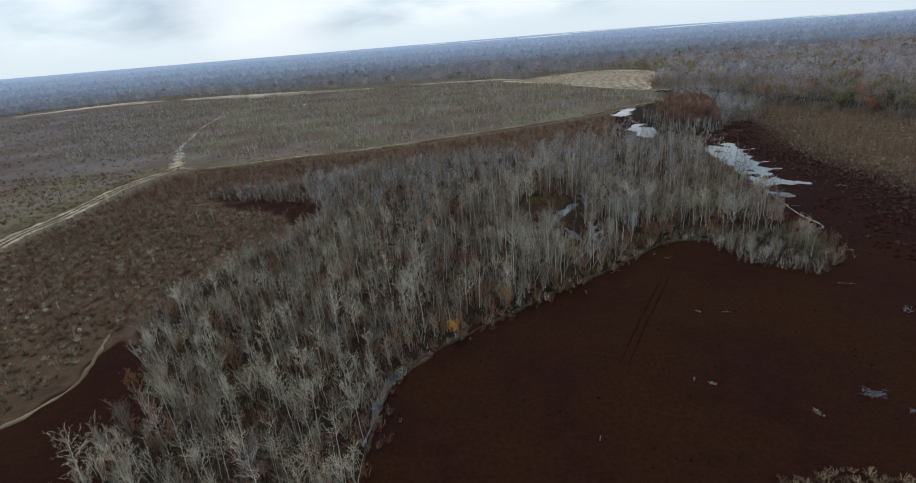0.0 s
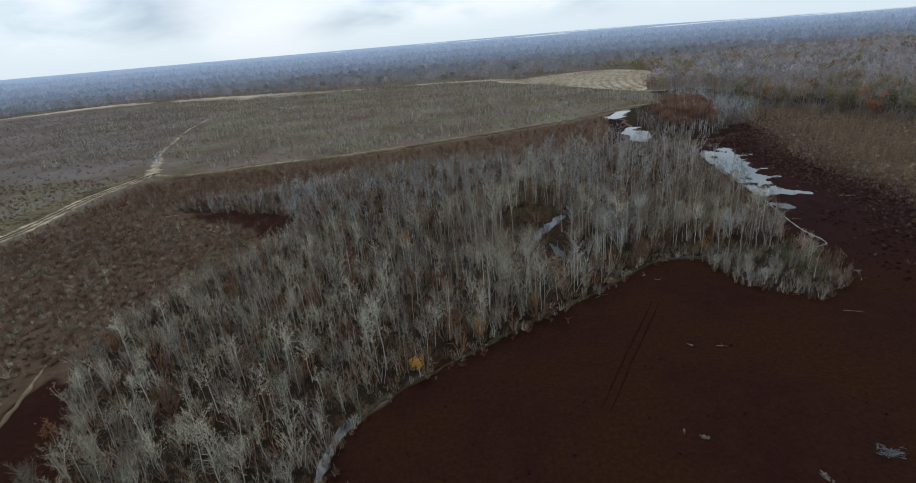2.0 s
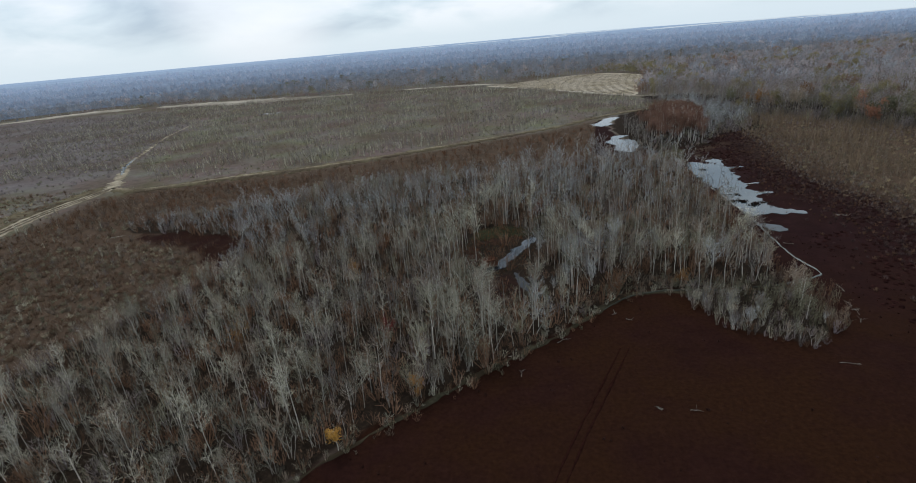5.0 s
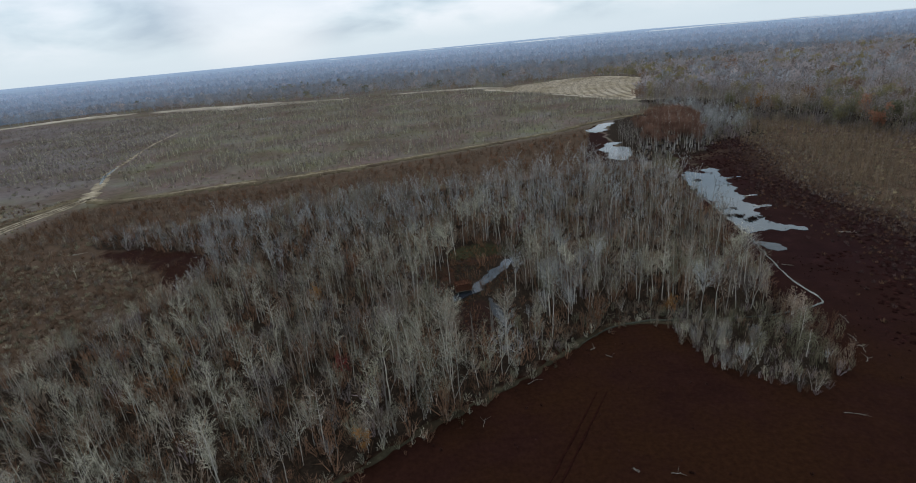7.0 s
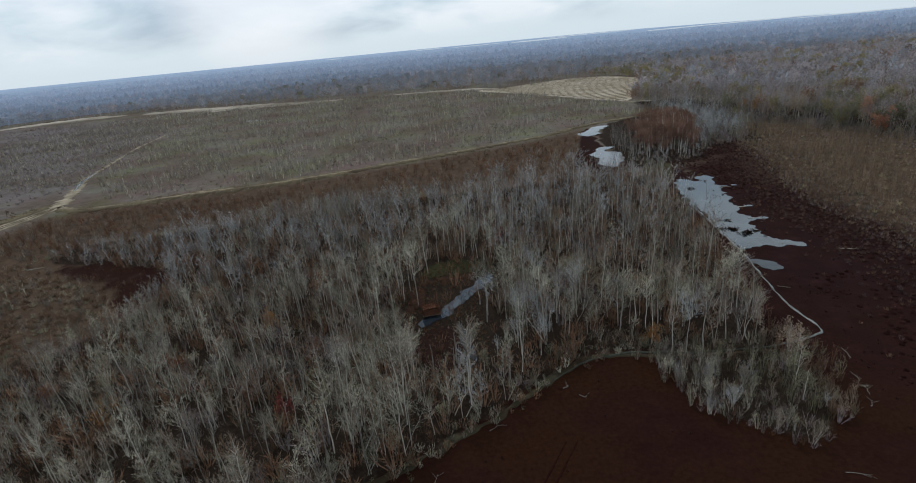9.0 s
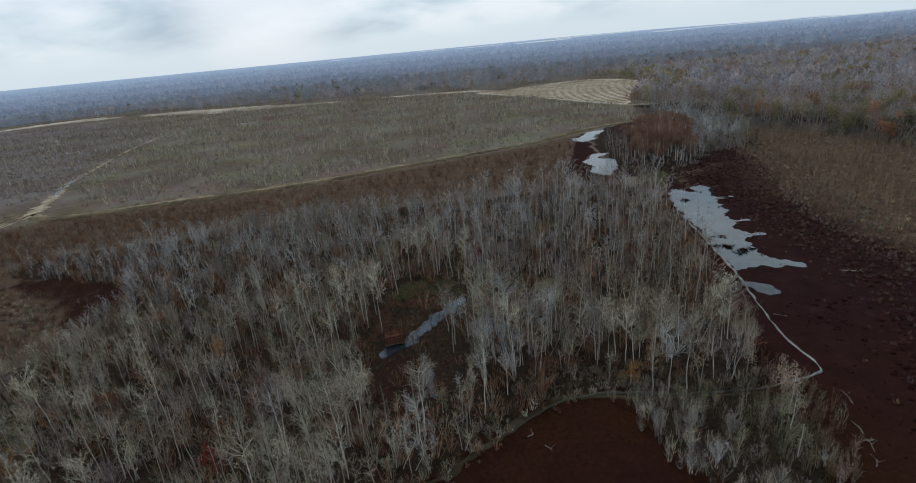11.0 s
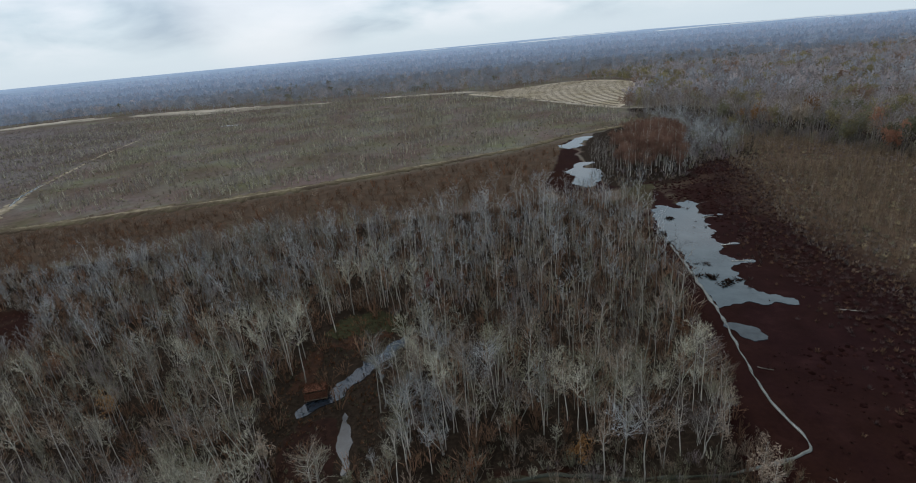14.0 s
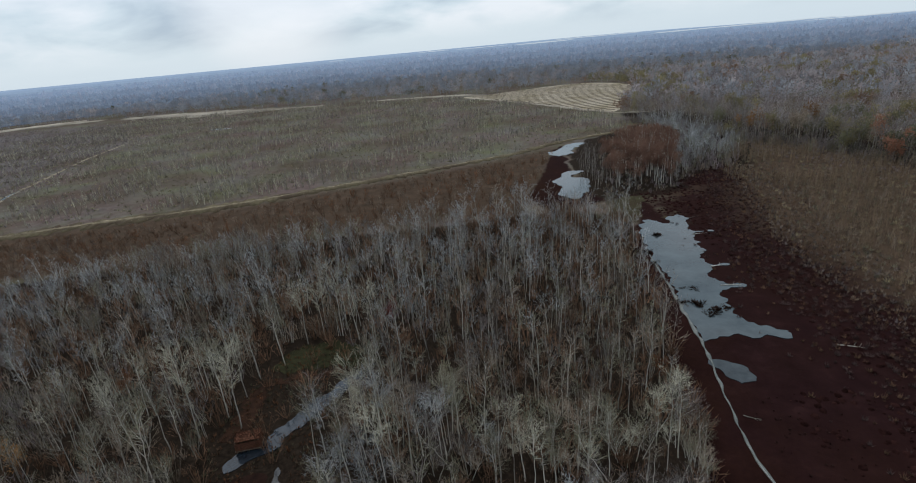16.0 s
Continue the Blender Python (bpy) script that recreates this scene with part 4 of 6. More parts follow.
for i in near_i:
    k = int(grng.randint(9, 13) if vase[i] else grng.randint(0, 9))
    place = pose(gx_[i], gy_[i], 0, 0, 0, math.degrees(turn[i]))
    h_ = 4 if gx_[i] > 30 and grng.uniform() < 0.28 and gx_[i] + gy_[i] < 205 else int(grng.choice(4, p=[0.14, 0.36, 0.10, 0.40] if gx_[i] > 89 or (gx_[i] < 45 and gy_[i] > 128) else [0.40, 0.30, 0.15, 0.15]))
    if (k, h_) in first:
        ob = copy_thing(first[k, h_], place)
    else:
        ob = first[k, h_] = tree_thing(k, LABELS[k].replace("pale", ("pale", "warm brown", "mauve-grey", "olive-grey", "silver-grey")[h_]).replace("grey bare", "bare" if h_ else "grey bare"), (TWIG, WARM_TWIG, MAUVE_TWIG, OLIVE_TWIG, COOL_TWIG)[h_])
        ob.matrix_basis = place
    ob.scale = (size[i],) * 3

# tall pale trees round the clearing
for x, y, sc in ((22, 155, 1.4), (18.5, 158, 1.3), (16.5, 152, 1.35), (19.5, 163.5, 1.3), (13.5, 149, 1.25), (23.5, 173, 1.35), (26, 180.5, 1.4), (29.5, 182, 1.3), (33, 183, 1.35), (37, 181, 1.3), (20, 169, 1.25), (11, 146, 1.25), (8, 143, 1.2), (41, 180, 1.3), (45, 182, 1.2),
                 (42, 152, 1.35), (49, 154, 1.2), (44, 160, 1.15)):
    k = int(grng.randint(0, 6))
    ob = copy_thing(first[k, 0], pose(x, y, 0, 0, 0, grng.uniform(0, 360)))
    ob.scale = (sc * 0.9, sc * 0.9, sc)
    tagged(ob, "very tall pale bare tree beside the clearing")

rest = ~near
kinds = np.where(vase, 6 + grng.randint(0, 3, gx_.size), grng.randint(0, 6, gx_.size))
hue = grng.uniform(size=gx_.size) + 0.18 * waves(gx_, gy_, 30, 63)
hue += 0.3 * (size < 0.75) - 0.22 * (gy_ > 175) - 0.25 * ((gy_ < 112) & (gx_ < 8))
hue += 0.32 * ((gx_ > -8) & (gy_ < 190))
hue += 0.36 * low_back - 0.6 * ((gx_ < -42) & (gy_ > 168) & (gy_ < 222))
kinds = kinds + 9 * np.where(hue < 0.52, 0, np.where(hue < 0.74, 1, np.where(hue < 0.96, 3, 2)))
distant = rest & ((gy_ > 162 + 8 * waves(gx_, gy_, 25, 64)) | (gx_ < -70))
rest &= ~(distant & (grng.uniform(size=gx_.size) < 0.2))
distant &= rest
# Farther trees take cooler twigs: bluish distance haze put into their colour.
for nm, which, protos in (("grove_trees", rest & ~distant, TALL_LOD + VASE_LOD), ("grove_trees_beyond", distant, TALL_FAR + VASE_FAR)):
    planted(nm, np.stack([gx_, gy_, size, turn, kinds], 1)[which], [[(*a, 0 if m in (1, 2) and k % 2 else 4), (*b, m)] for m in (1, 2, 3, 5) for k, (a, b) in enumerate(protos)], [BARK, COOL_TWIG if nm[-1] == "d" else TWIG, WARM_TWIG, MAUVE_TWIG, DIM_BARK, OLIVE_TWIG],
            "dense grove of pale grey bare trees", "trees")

# brush under and between the trees
RUST_BRUSH = material("rust_leafy_brush", (0.175, 0.102, 0.064), (0.33, 0.20, 0.128), 1.0, 0.95, random_amount=0.4)
MAUVE_BRUSH = material("mauve_brush", (0.20, 0.165, 0.165), (0.36, 0.30, 0.30), 1.0, 0.95, random_amount=0.4)
BUSHES = [bush(200 + k, 3.0, 1.6, 10, 4, 0.088, False) for k in range(4)]
bx, by, brng = scatter(2.65, GROVE, 73, lambda x, y, r: ~inside(CLEARING, x, y) | (r.uniform(size=x.size) < 0.2))
under = rows_of(bx, by, brng, 0.5, 1.9, 4)
under[:, 2] *= 1 + 0.25 * waves(bx, by, 12, 14)
drift = brng.uniform(size=bx.size) * 0.8 + 0.34 * waves(bx, by, 16, 16) + 0.22 + 0.12 * (bx > -10)
under[:, 4] += 4 * np.clip((drift * 4).astype(int), 0, 3)
under[:, 4] = np.where((under[:, 0] > 60) & (under[:, 1] < 132), under[:, 4] % 12, under[:, 4])
under[:, 2] *= np.where((under[:, 0] > 60) & (under[:, 1] < 134), 0.5, 1.0)
under = under[brng.uniform(size=bx.size) < 0.85]
planted("grove_undergrowth", under, [[(*b, m)] for m in range(4) for b in BUSHES], [MAUVE_BRUSH, WARM_TWIG, BROWN_TWIG, RUST_BRUSH], "tangled grey and brown undergrowth below the bare trees", "undergrowth")

ccx, ccy, ccr = scatter(0.85, CLEARING, 77, lambda x, y, r: (gap_to([(24, 148), (30, 158), (39, 167)], x, y, False) > 3) & (gap_to([(31, 145), (34, 131)], x, y, False) > 2.5))
cl_rows = rows_of(ccx, ccy, ccr, 0.12, 0.4, 4)
cl_rows[:, 4] += 4 * ccr.choice([0, 1, 1, 2], ccx.size)
planted("clearing_growth", cl_rows, [[(*b, m)] for m in range(3) for b in [bush(216 + k, 2.4, 1.8, 9, 0, 0.28, False) for k in range(4)]], [OLIVE, BROWN_TWIG, RUST_TWIG], "low olive and rust growth in the clearing", "undergrowth")

# upright shrubs of the spit
upx, upy, upr = scatter(1.9, [(63, 128), (68, 114), (76, 105.5), (82, 104.5), (87, 109), (89.5, 118), (89, 128), (76, 131)], 79)
UPRIGHT = [bush(210 + k, 4.6, 1.0, 9, 5, 0.042, False) for k in range(4)]
up_rows = rows_of(upx, upy, upr, 0.5, 1.15, 4)
up_rows[:, 4] += 4 * np.where(upx + upy * 0.4 > 124, upr.choice([1, 2, 2, 4, 4], upx.size), upr.choice([0, 1, 3, 3], upx.size))
planted("spit_shrubs", up_rows, [[(*b, m)] for m in range(5) for b in UPRIGHT], [TWIG, WARM_TWIG, OLIVE, MAUVE_TWIG, OLIVE_TWIG], "upright grey and olive-brown shrubs on the spit", "shrubs")

tpx, tpy, tpr = scatter(1.3, [(86, 107.5), (90, 109), (93, 113.5), (95, 120), (96, 127), (95, 133), (90, 134), (87.5, 122)], 173)
tip_rows = rows_of(tpx, tpy, tpr, 0.35, 0.95, 4)
tip_rows[:, 4] += 4 * tpr.choice([0, 0, 1, 1, 2], tpx.size)
planted("tip_shrubs", tip_rows, [[(*b, m)] for m in range(3) for b in UPRIGHT], [WARM_TWIG, BROWN_TWIG, OLIVE_TWIG], "fine brown shrubs at the tip of the spit", "shrubs")

kbx, kby, kbr = scatter(1.5, CORNER_BRUSH, 151)
corner_rows = rows_of(kbx, kby, kbr, 0.3, 0.9, 4)
corner_rows[:, 4] += 4 * kbr.choice([0, 1, 1, 2], kbx.size)
planted("corner_brush", corner_rows, [[(*b, m)] for m in range(3) for b in BUSHES], [OLIVE_TWIG, WARM_TWIG, BROWN_TWIG], "low olive-brown brush above the ditch", "brush")

# reddish brush behind the grove, with tussocks along the bank
BANK_LINE = [(-163, 287), (-140, 279), (-98, 290), (-60, 297), (-27, 309), (20, 330), (46, 341), (72, 354), (90, 364), (115, 384)]
rx, ry, rrng = scatter(3.2, BACK_BRUSH, 75, lambda x, y, r: (r.uniform(size=x.size) < 0.8 + 0.4 * waves(x, y, 25, 5)) & ~inside(MUD_FLAT, x, y))
red = rows_of(rx, ry, rrng, 0.5, 1.3, 4)
red[:, 4] += 4 * rrng.choice([0, 1, 1, 1, 2], rx.size)
red[:, 2] *= np.clip((gap_to(BANK_LINE, rx, ry, False) - 4) / 22, 0.08, 1)
planted("back_brush", red, [[(*b, m)] for m in range(3) for b in BUSHES], [RUST_TWIG, BROWN_TWIG, WARM_TWIG], "low red-brown brush behind the grove", "brush")

WEST_BRUSH = [(-146, 90), (-92, 100), (-80, 122), (-62, 150), (-62, 184), (-104, 200), (-114, 224), (-62, 236), (-44, 276), (-96, 276), (-138, 266), (-156, 270), (-159, 215), (-157, 160)]
wbx, wby, wbr = scatter(2.5, WEST_BRUSH, 76, lambda x, y, r: (r.uniform(size=x.size) < 0.62 + 0.5 * waves(x, y, 20, 15) - 0.25 * (y < 150)) & ~(inside(MUD_BAY, x, y) & (gap_to([(-43, 172), (-50, 189), (-66, 199), (-84, 204), (-104, 209)], x, y, False) < 12 + 2 * waves(x, y, 8, 17))) & (np.hypot(x + 106, y - 203) > 7))
wb = rows_of(wbx, wby, wbr, 0.35, 0.95, 4)
wb[:, 4] += 4 * wbr.choice([0, 1, 1, 1, 2], wbx.size)
wb[:, 2] *= np.clip((gap_to(BANK_LINE, wbx, wby, False) - 3) / 20, 0.1, 1) * np.clip((wbx + 165) / 14, 0.3, 1)
planted("west_brush", wb, [[(*b, m)] for m in range(3) for b in BUSHES], [MAUVE_TWIG, BROWN_TWIG, WARM_TWIG], "low red-brown brush between track and grove", "brush")

# tufts and saplings of the fields
TUFTS = [bush(220 + k, 1.1, 0.85, 15, 0, 0.13, False) for k in range(4)]
THIN_TUFTS = [bush(230 + k, 1.25, 0.9, 7, 0, 0.2, False) for k in range(4)]
SAPLINGS = [bush(240 + k, 4.2, 0.7, 4, 2, 0.10, False) for k in range(4)]
NORTH_SAPLINGS = [bush(245 + k, 4.6, 0.8, 5, 1, 0.12, False) for k in range(4)]
WEST_FIELD = [(-230, 40), (-82, 40), (-80, 98), (-76, 118), (-66, 138), (-50, 165), (-60, 190), (-105, 204), (-112, 226), (-160, 230), (-160, 285), (-260, 290), (-260, 100)]
EAST_FIELD = [(131, 120), (139, 155), (141, 186), (142, 210), (148, 235), (160, 278), (170, 303), (186, 326), (199, 343), (208, 332), (217, 315), (220, 294), (229, 277), (240, 250), (330, 140), (200, 90)]
NORTH_FIELD = [(-260, 330), (-180, 340), (-140, 290), (-60, 304), (20, 336), (90, 370), (165, 412), (172, 480), (90, 640), (50, 730), (-70, 765), (-160, 765), (-400, 800), (-420, 560)]


EAST_RIM = [(128, 105), (131, 131), (139, 155), (141, 172), (140, 190), (142, 207), (148, 230), (160, 268), (166, 296)]

WOOD_FOOT = [(199, 343), (208, 332), (217, 315), (220, 294), (229, 277), (240, 250), (280, 190)]


def off_track(x, y):
    return (gap_to([(-166, 173), (-165, 200), (-168, 243), (-164, 288)], x, y, False) > 6) & (gap_to([(-163, 288), (-182, 330), (-212, 407), (-248, 545)], x, y, False) > 4)


MARSH_BROWN = material("brown_marsh_growth", (0.13, 0.086, 0.060), (0.265, 0.182, 0.125), 1.5, 0.95, random_amount=0.35, through_light=0.35)
AUTUMN = material("autumn_marsh_growth", (0.18, 0.135, 0.090), (0.35, 0.262, 0.178), 0.5, 0.95, random_amount=0.25, through_light=0.35)
for nm, poly, step, seed, label in (("west_field_tufts", WEST_FIELD, 2.2, 81, "clumps of dull brown and straw-coloured marsh growth"), ("east_field_tufts", EAST_FIELD, 1.75, 83, "brown marsh growth beside the woods"),
                                    ("north_field_tufts", NORTH_FIELD, 3.6, 85, "rough olive and brown growth in the open field")):
    tx, ty, trng = scatter(step, poly, seed, lambda x, y, r: off_track(x, y) & (r.uniform(size=x.size) < (0.75 + 0.5 * waves(x, y, 30, 6)) * (np.clip(gap_to(EAST_RIM, x, y, False) / 22, 0.1, 1) if nm[0] == "e" else 1)) & ~inside(MUD_BAY, x, y) & ~inside(MUD_WEST, x, y) & ~inside(MUD_FLAT, x, y))
    tr = rows_of(tx, ty, trng, 0.5, 1.5, 4)
    tr[:, 4] += 4 * np.where(inside(WEST_LAND, tx, ty), trng.choice([0, 0, 0, 1, 3], tx.size), trng.choice([0, 1, 1, 2, 3, 3] if nm[0] != "e" else [0, 1, 1, 2, 2, 3], tx.size))
    if nm[0] != "w":
        tr[:, 2] *= 0.8
    if nm[0] == "e":
        tr[:, 4] = np.where((gap_to(WOOD_FOOT, tx, ty, False) < 20 + 8 * waves(tx, ty, 14, 66)) & (trng.uniform(size=tx.size) < 0.7), 12 + tr[:, 4] % 4, tr[:, 4] % 12)
    planted(nm, tr, [[(*b, m)] for m in range(4) for b in (TUFTS if nm[0] != "n" else THIN_TUFTS)], {"w": [MARSH_BROWN, OLIVE_TWIG, STRAW, BROWN_TWIG], "e": [AUTUMN, OLIVE_TWIG, WARM_TWIG, MAUVE_BRUSH], "n": [FAR_MAUVE, OLIVE_TWIG, STRAW, WARM_TWIG]}[nm[0]], label, "marsh plants")
for nm, poly, step, seed, label in (("north_saplings", NORTH_FIELD, 2.8, 91, "thin pale saplings scattered over the field"), ("east_saplings", EAST_FIELD, 1.6, 93, "thin brown saplings over the marsh"),
                                    ("west_saplings", WEST_FIELD, 5.0, 95, "thin grey saplings over the marsh")):
    tx, ty, trng = scatter(step, poly, seed, lambda x, y, r: off_track(x, y) & (r.uniform(size=x.size) < (0.40 if nm[0] != "e" else 0.7) + 1.1 * waves(x, y, 55, 8) + 0.4 * waves(x, y, 16, 19) - (np.clip(1 - gap_to(EAST_RIM, x, y, False) / 20, 0, 1) if nm[0] == "e" else 0)) & ~inside(MUD_BAY, x, y))
    tr = rows_of(tx, ty, trng, 0.5, 1.25, 4)
    tr[:, 4] += 4 * trng.choice([0, 0, 1] if nm[0] == "n" else [1, 2, 2, 2] if nm[0] == "e" else [0, 1, 2, 2], tx.size)
    planted(nm, tr, [[(*(b if nm[0] != "n" else NORTH_SAPLINGS[k]), m)] for m in range(3) for k, b in enumerate(SAPLINGS)], [TWIG, WARM_TWIG if nm[0] != "n" else FAR_MAUVE, AUTUMN], label, "saplings")

bank_at = np.repeat(smooth_line(BANK_LINE, 0.5), 2, 0)
bkr = np.random.RandomState(135)
bank_at = bank_at + bkr.normal(size=bank_at.shape) * (2.5, 3.6)
bank_rows = rows_of(bank_at[:, 0], bank_at[:, 1], bkr, 0.2, 0.55, 4)
bank_rows[:, 4] += 4 * bkr.choice([0, 1, 1, 2, 3], len(bank_at))
planted("bank_tussocks", bank_rows, [[(*b, m)] for m in range(4) for b in THIN_TUFTS], [STRAW, OLIVE_TWIG, WARM_TWIG, BROWN_TWIG], "olive and straw-coloured tussocks along the bank", "marsh plants")
sdx, sdy, sdr = scatter(6.0, NORTH_FIELD, 137, lambda x, y, r: r.uniform(size=x.size) < 0.35 + 0.9 * waves(x, y, 70, 23))
tus = rows_of(sdx, sdy, sdr, 0.7, 1.4, 4)
planted("field_tussocks", tus, [[(*b, 0)] for b in [bush(236 + k, 0.9, 1.3, 8, 0, 0.42, False) for k in range(4)]], [material("pale_tussock", (0.22, 0.20, 0.13), (0.40, 0.365, 0.25), 1.0, 0.95, random_amount=0.35, through_light=0.35)], "pale olive tussocks dotted over the field", "marsh plants")

# rounded bushes of the near west marsh, and dark thickets of the north field
DOMES = [bush(250 + k, 1.5, 1.2, 26, 0, 0.15, False) for k in range(4)]
dx_, dy_, drng = scatter(1.75, [(-150, 40), (-82, 40), (-80, 98), (-76, 116), (-66, 140), (-56, 160), (-70, 182), (-100, 195), (-155, 195), (-158, 120)], 113, lambda x, y, r: (r.uniform(size=x.size) < 0.75 + 0.4 * waves(x, y, 14, 9)) & ~inside(MUD_BAY, x, y) & off_track(x, y))
domes = rows_of(dx_, dy_, drng, 0.45, 1.15, 4)
domes[:, 4] += 4 * np.where(dy_ < 150, drng.choice([5, 1, 2, 2, 3, 3, 3, 4], dx_.size), drng.choice([5, 2, 2, 3, 3, 3, 4], dx_.size))
planted("west_bushes", domes, [[(*b, m)] for m in range(6) for b in DOMES], [STRAW, TWIG, WARM_TWIG, MARSH_BROWN, OLIVE_TWIG, material("pale_marsh_bush", (0.28, 0.245, 0.17), (0.46, 0.41, 0.295), 1.0, 0.95, random_amount=0.3, through_light=0.35)], "rounded pale brown bushes on the marsh", "bushes")
edx, edy, edr = scatter(4.2, EAST_FIELD, 147, lambda x, y, r: r.uniform(size=x.size) < (0.4 + 0.5 * waves(x, y, 30, 25)) * np.clip(gap_to(EAST_RIM, x, y, False) / 15, 0, 1) * ~inside(MUD_FLAT, x, y))
planted("east_bushes", rows_of(edx, edy, edr, 0.45, 1.0, 4), [[(*b, 0)] for b in DOMES], [STRAW], "pale rounded tussocks on the brown marsh", "bushes")
FAR_WEST = [(-265, 290), (-178, 302), (-192, 345), (-250, 560), (-420, 800), (-560, 840), (-640, 750), (-620, 400), (-420, 200), (-265, 130)]
fwx, fwy, fwr = scatter(5.4, FAR_WEST, 123, lambda x, y, r: (r.uniform(size=x.size) < 0.7 + 0.5 * waves(x, y, 60, 20)) & (gap_to([(-120, 764), (-220, 780), (-300, 796), (-372, 826), (-440, 846), (-540, 848), (-600, 812), (-650, 760)], x, y, False) > 75))
fw_rows = rows_of(fwx, fwy, fwr, 0.8, 2.0, 4)
fw_rows[:, 4] += 4 * fwr.choice([0, 1, 1, 1, 2], fwx.size)
planted("far_west_growth", fw_rows, [[(*b, m)] for m in range(3) for b in TUFTS], [MAUVE_BRUSH, FAR_MAUVE, OLIVE_TWIG], "mauve-brown brush over the far field", "brush")
kx_, ky_, krng = scatter(13, NORTH_FIELD, 117, lambda x, y, r: r.uniform(size=x.size) < 0.35 + 0.7 * waves(x, y, 60, 10))
thick = rows_of(kx_, ky_, krng, 0.7, 1.5, 4)
thick[:, 4] += 4 * krng.choice([0, 1, 1], kx_.size)
planted("north_thickets", thick, [[(*b, m)] for m in range(2) for b in BUSHES], [MAUVE_TWIG, WARM_TWIG], "scattered dark thickets in the open field", "bushes")
# shrubs that hang over the ditch along the grove
shore = smooth_line([(88, 129.5), (75, 130), (64, 131.5), (52, 128), (44, 121.5), (36, 115), (27, 108.5), (13, 98.5), (0, 89.5), (-9, 81.5), (-13, 78), (-14, 68), (-14.5, 60), (-16, 50)], 1.1)
hrng0 = np.random.RandomState(119)
shore = np.repeat(shore, 2, 0)
shore = shore + hrng0.normal(size=shore.shape) * 1.3
brush_rows = rows_of(shore[:, 0], shore[:, 1], hrng0, 0.22, 0.8, 4)
brush_rows[:, 4] += 4 * np.where(shore[:, 0] > 60, hrng0.choice([0, 1], len(shore)), hrng0.choice([0, 1, 2, 3], len(shore)))
planted("shore_brush", brush_rows, [[(*b, m)] for m in range(4) for b in BUSHES], [TWIG, WARM_TWIG, OLIVE_TWIG, RUST_BRUSH], "mixed grey and brown shrubs over the ditch", "brush")

# stalks that thin out from the east marsh over the mud
rim = smooth_line([(126, 105), (129, 131), (137, 155), (139, 172), (138, 190), (140, 207), (146, 230), (158, 268), (164, 296)], 0.07)
rrim = np.random.RandomState(121)
rim = rim + np.stack([rrim.normal(size=len(rim)) * 7 - 1, rrim.normal(size=len(rim)) * 2], 1)
rim_rows = rows_of(rim[:, 0], rim[:, 1], rrim, 0.3, 1.0, 4)
rim_rows[:, 4] += 4 * rrim.choice([0, 0, 1], len(rim))
planted("rim_stalks", rim_rows, [[(*b, m)] for m in range(2) for b in TUFTS], [material("dark_russet_stalks", (0.075, 0.050, 0.046), (0.165, 0.115, 0.104), 1.5, 0.95, random_amount=0.4), BROWN_TWIG], "dark russet stalks thinning out over the mud", "marsh plants")

RIM_BAND = EAST_RIM + [(x + 9 + 12 * (y > 120), y + 4) for x, y in reversed(EAST_RIM)]
gbx, gby, gbr = scatter(1.15, RIM_BAND, 149)
band_rows = rows_of(gbx, gby, gbr, 0.4, 1.0, 4)
band_rows[:, 4] += 4 * gbr.choice([0, 0, 1, 2], gbx.size)
planted("rim_growth", band_rows, [[(*b, m)] for m in range(3) for b in THIN_TUFTS], [MARSH_BROWN, WARM_TWIG, MAUVE_TWIG], "low brown growth along the edge of the mud", "marsh plants")

# shrubs along the foot of the east woods
hem = smooth_line([(168, 430), (190, 400), (199, 346), (208, 333), (217, 316), (220, 295), (230, 277), (241, 250), (265, 205), (297, 150)], 0.45)
hemr = np.random.RandomState(125)
hem = hem + hemr.normal(size=hem.shape) * 4 + (3, 1)
hem_rows = rows_of(hem[:, 0], hem[:, 1], hemr, 0.9, 2.3, 4)
hem_rows[:, 4] += 4 * hemr.choice([0, 1, 1, 2, 3], len(hem))
planted("wood_edge_brush", hem_rows, [[(*b, m)] for m in range(4) for b in BUSHES], [WARM_TWIG, MAUVE_TWIG, FAR_MAUVE, OLIVE_TWIG], "mauve and brown shrubs at the foot of the woods", "brush")

# small clumps on the mud
mx_, my_, mrng = scatter(1.5, MUD_FLAT, 97, lambda x, y, r: (r.uniform(size=x.size) < np.where(x > 98, 0.7, 0.08) * (0.6 + 0.6 * waves(x, y, 12, 18))) & ((gap_to([(106, 180), (100, 143), (100, 132), (90, 128)], x, y, False) > 2.5)) & ~((x < 128) & (x > 100) & (y > 155) & (y < 245)) & ~((x < 116) & (y > 250)))
clumps = rows_of(mx_, my_, mrng, 0.15, 0.5, 4)
clumps[:, 4] += 4 * (my_ > 205 + 25 * mrng.uniform(size=mx_.size))
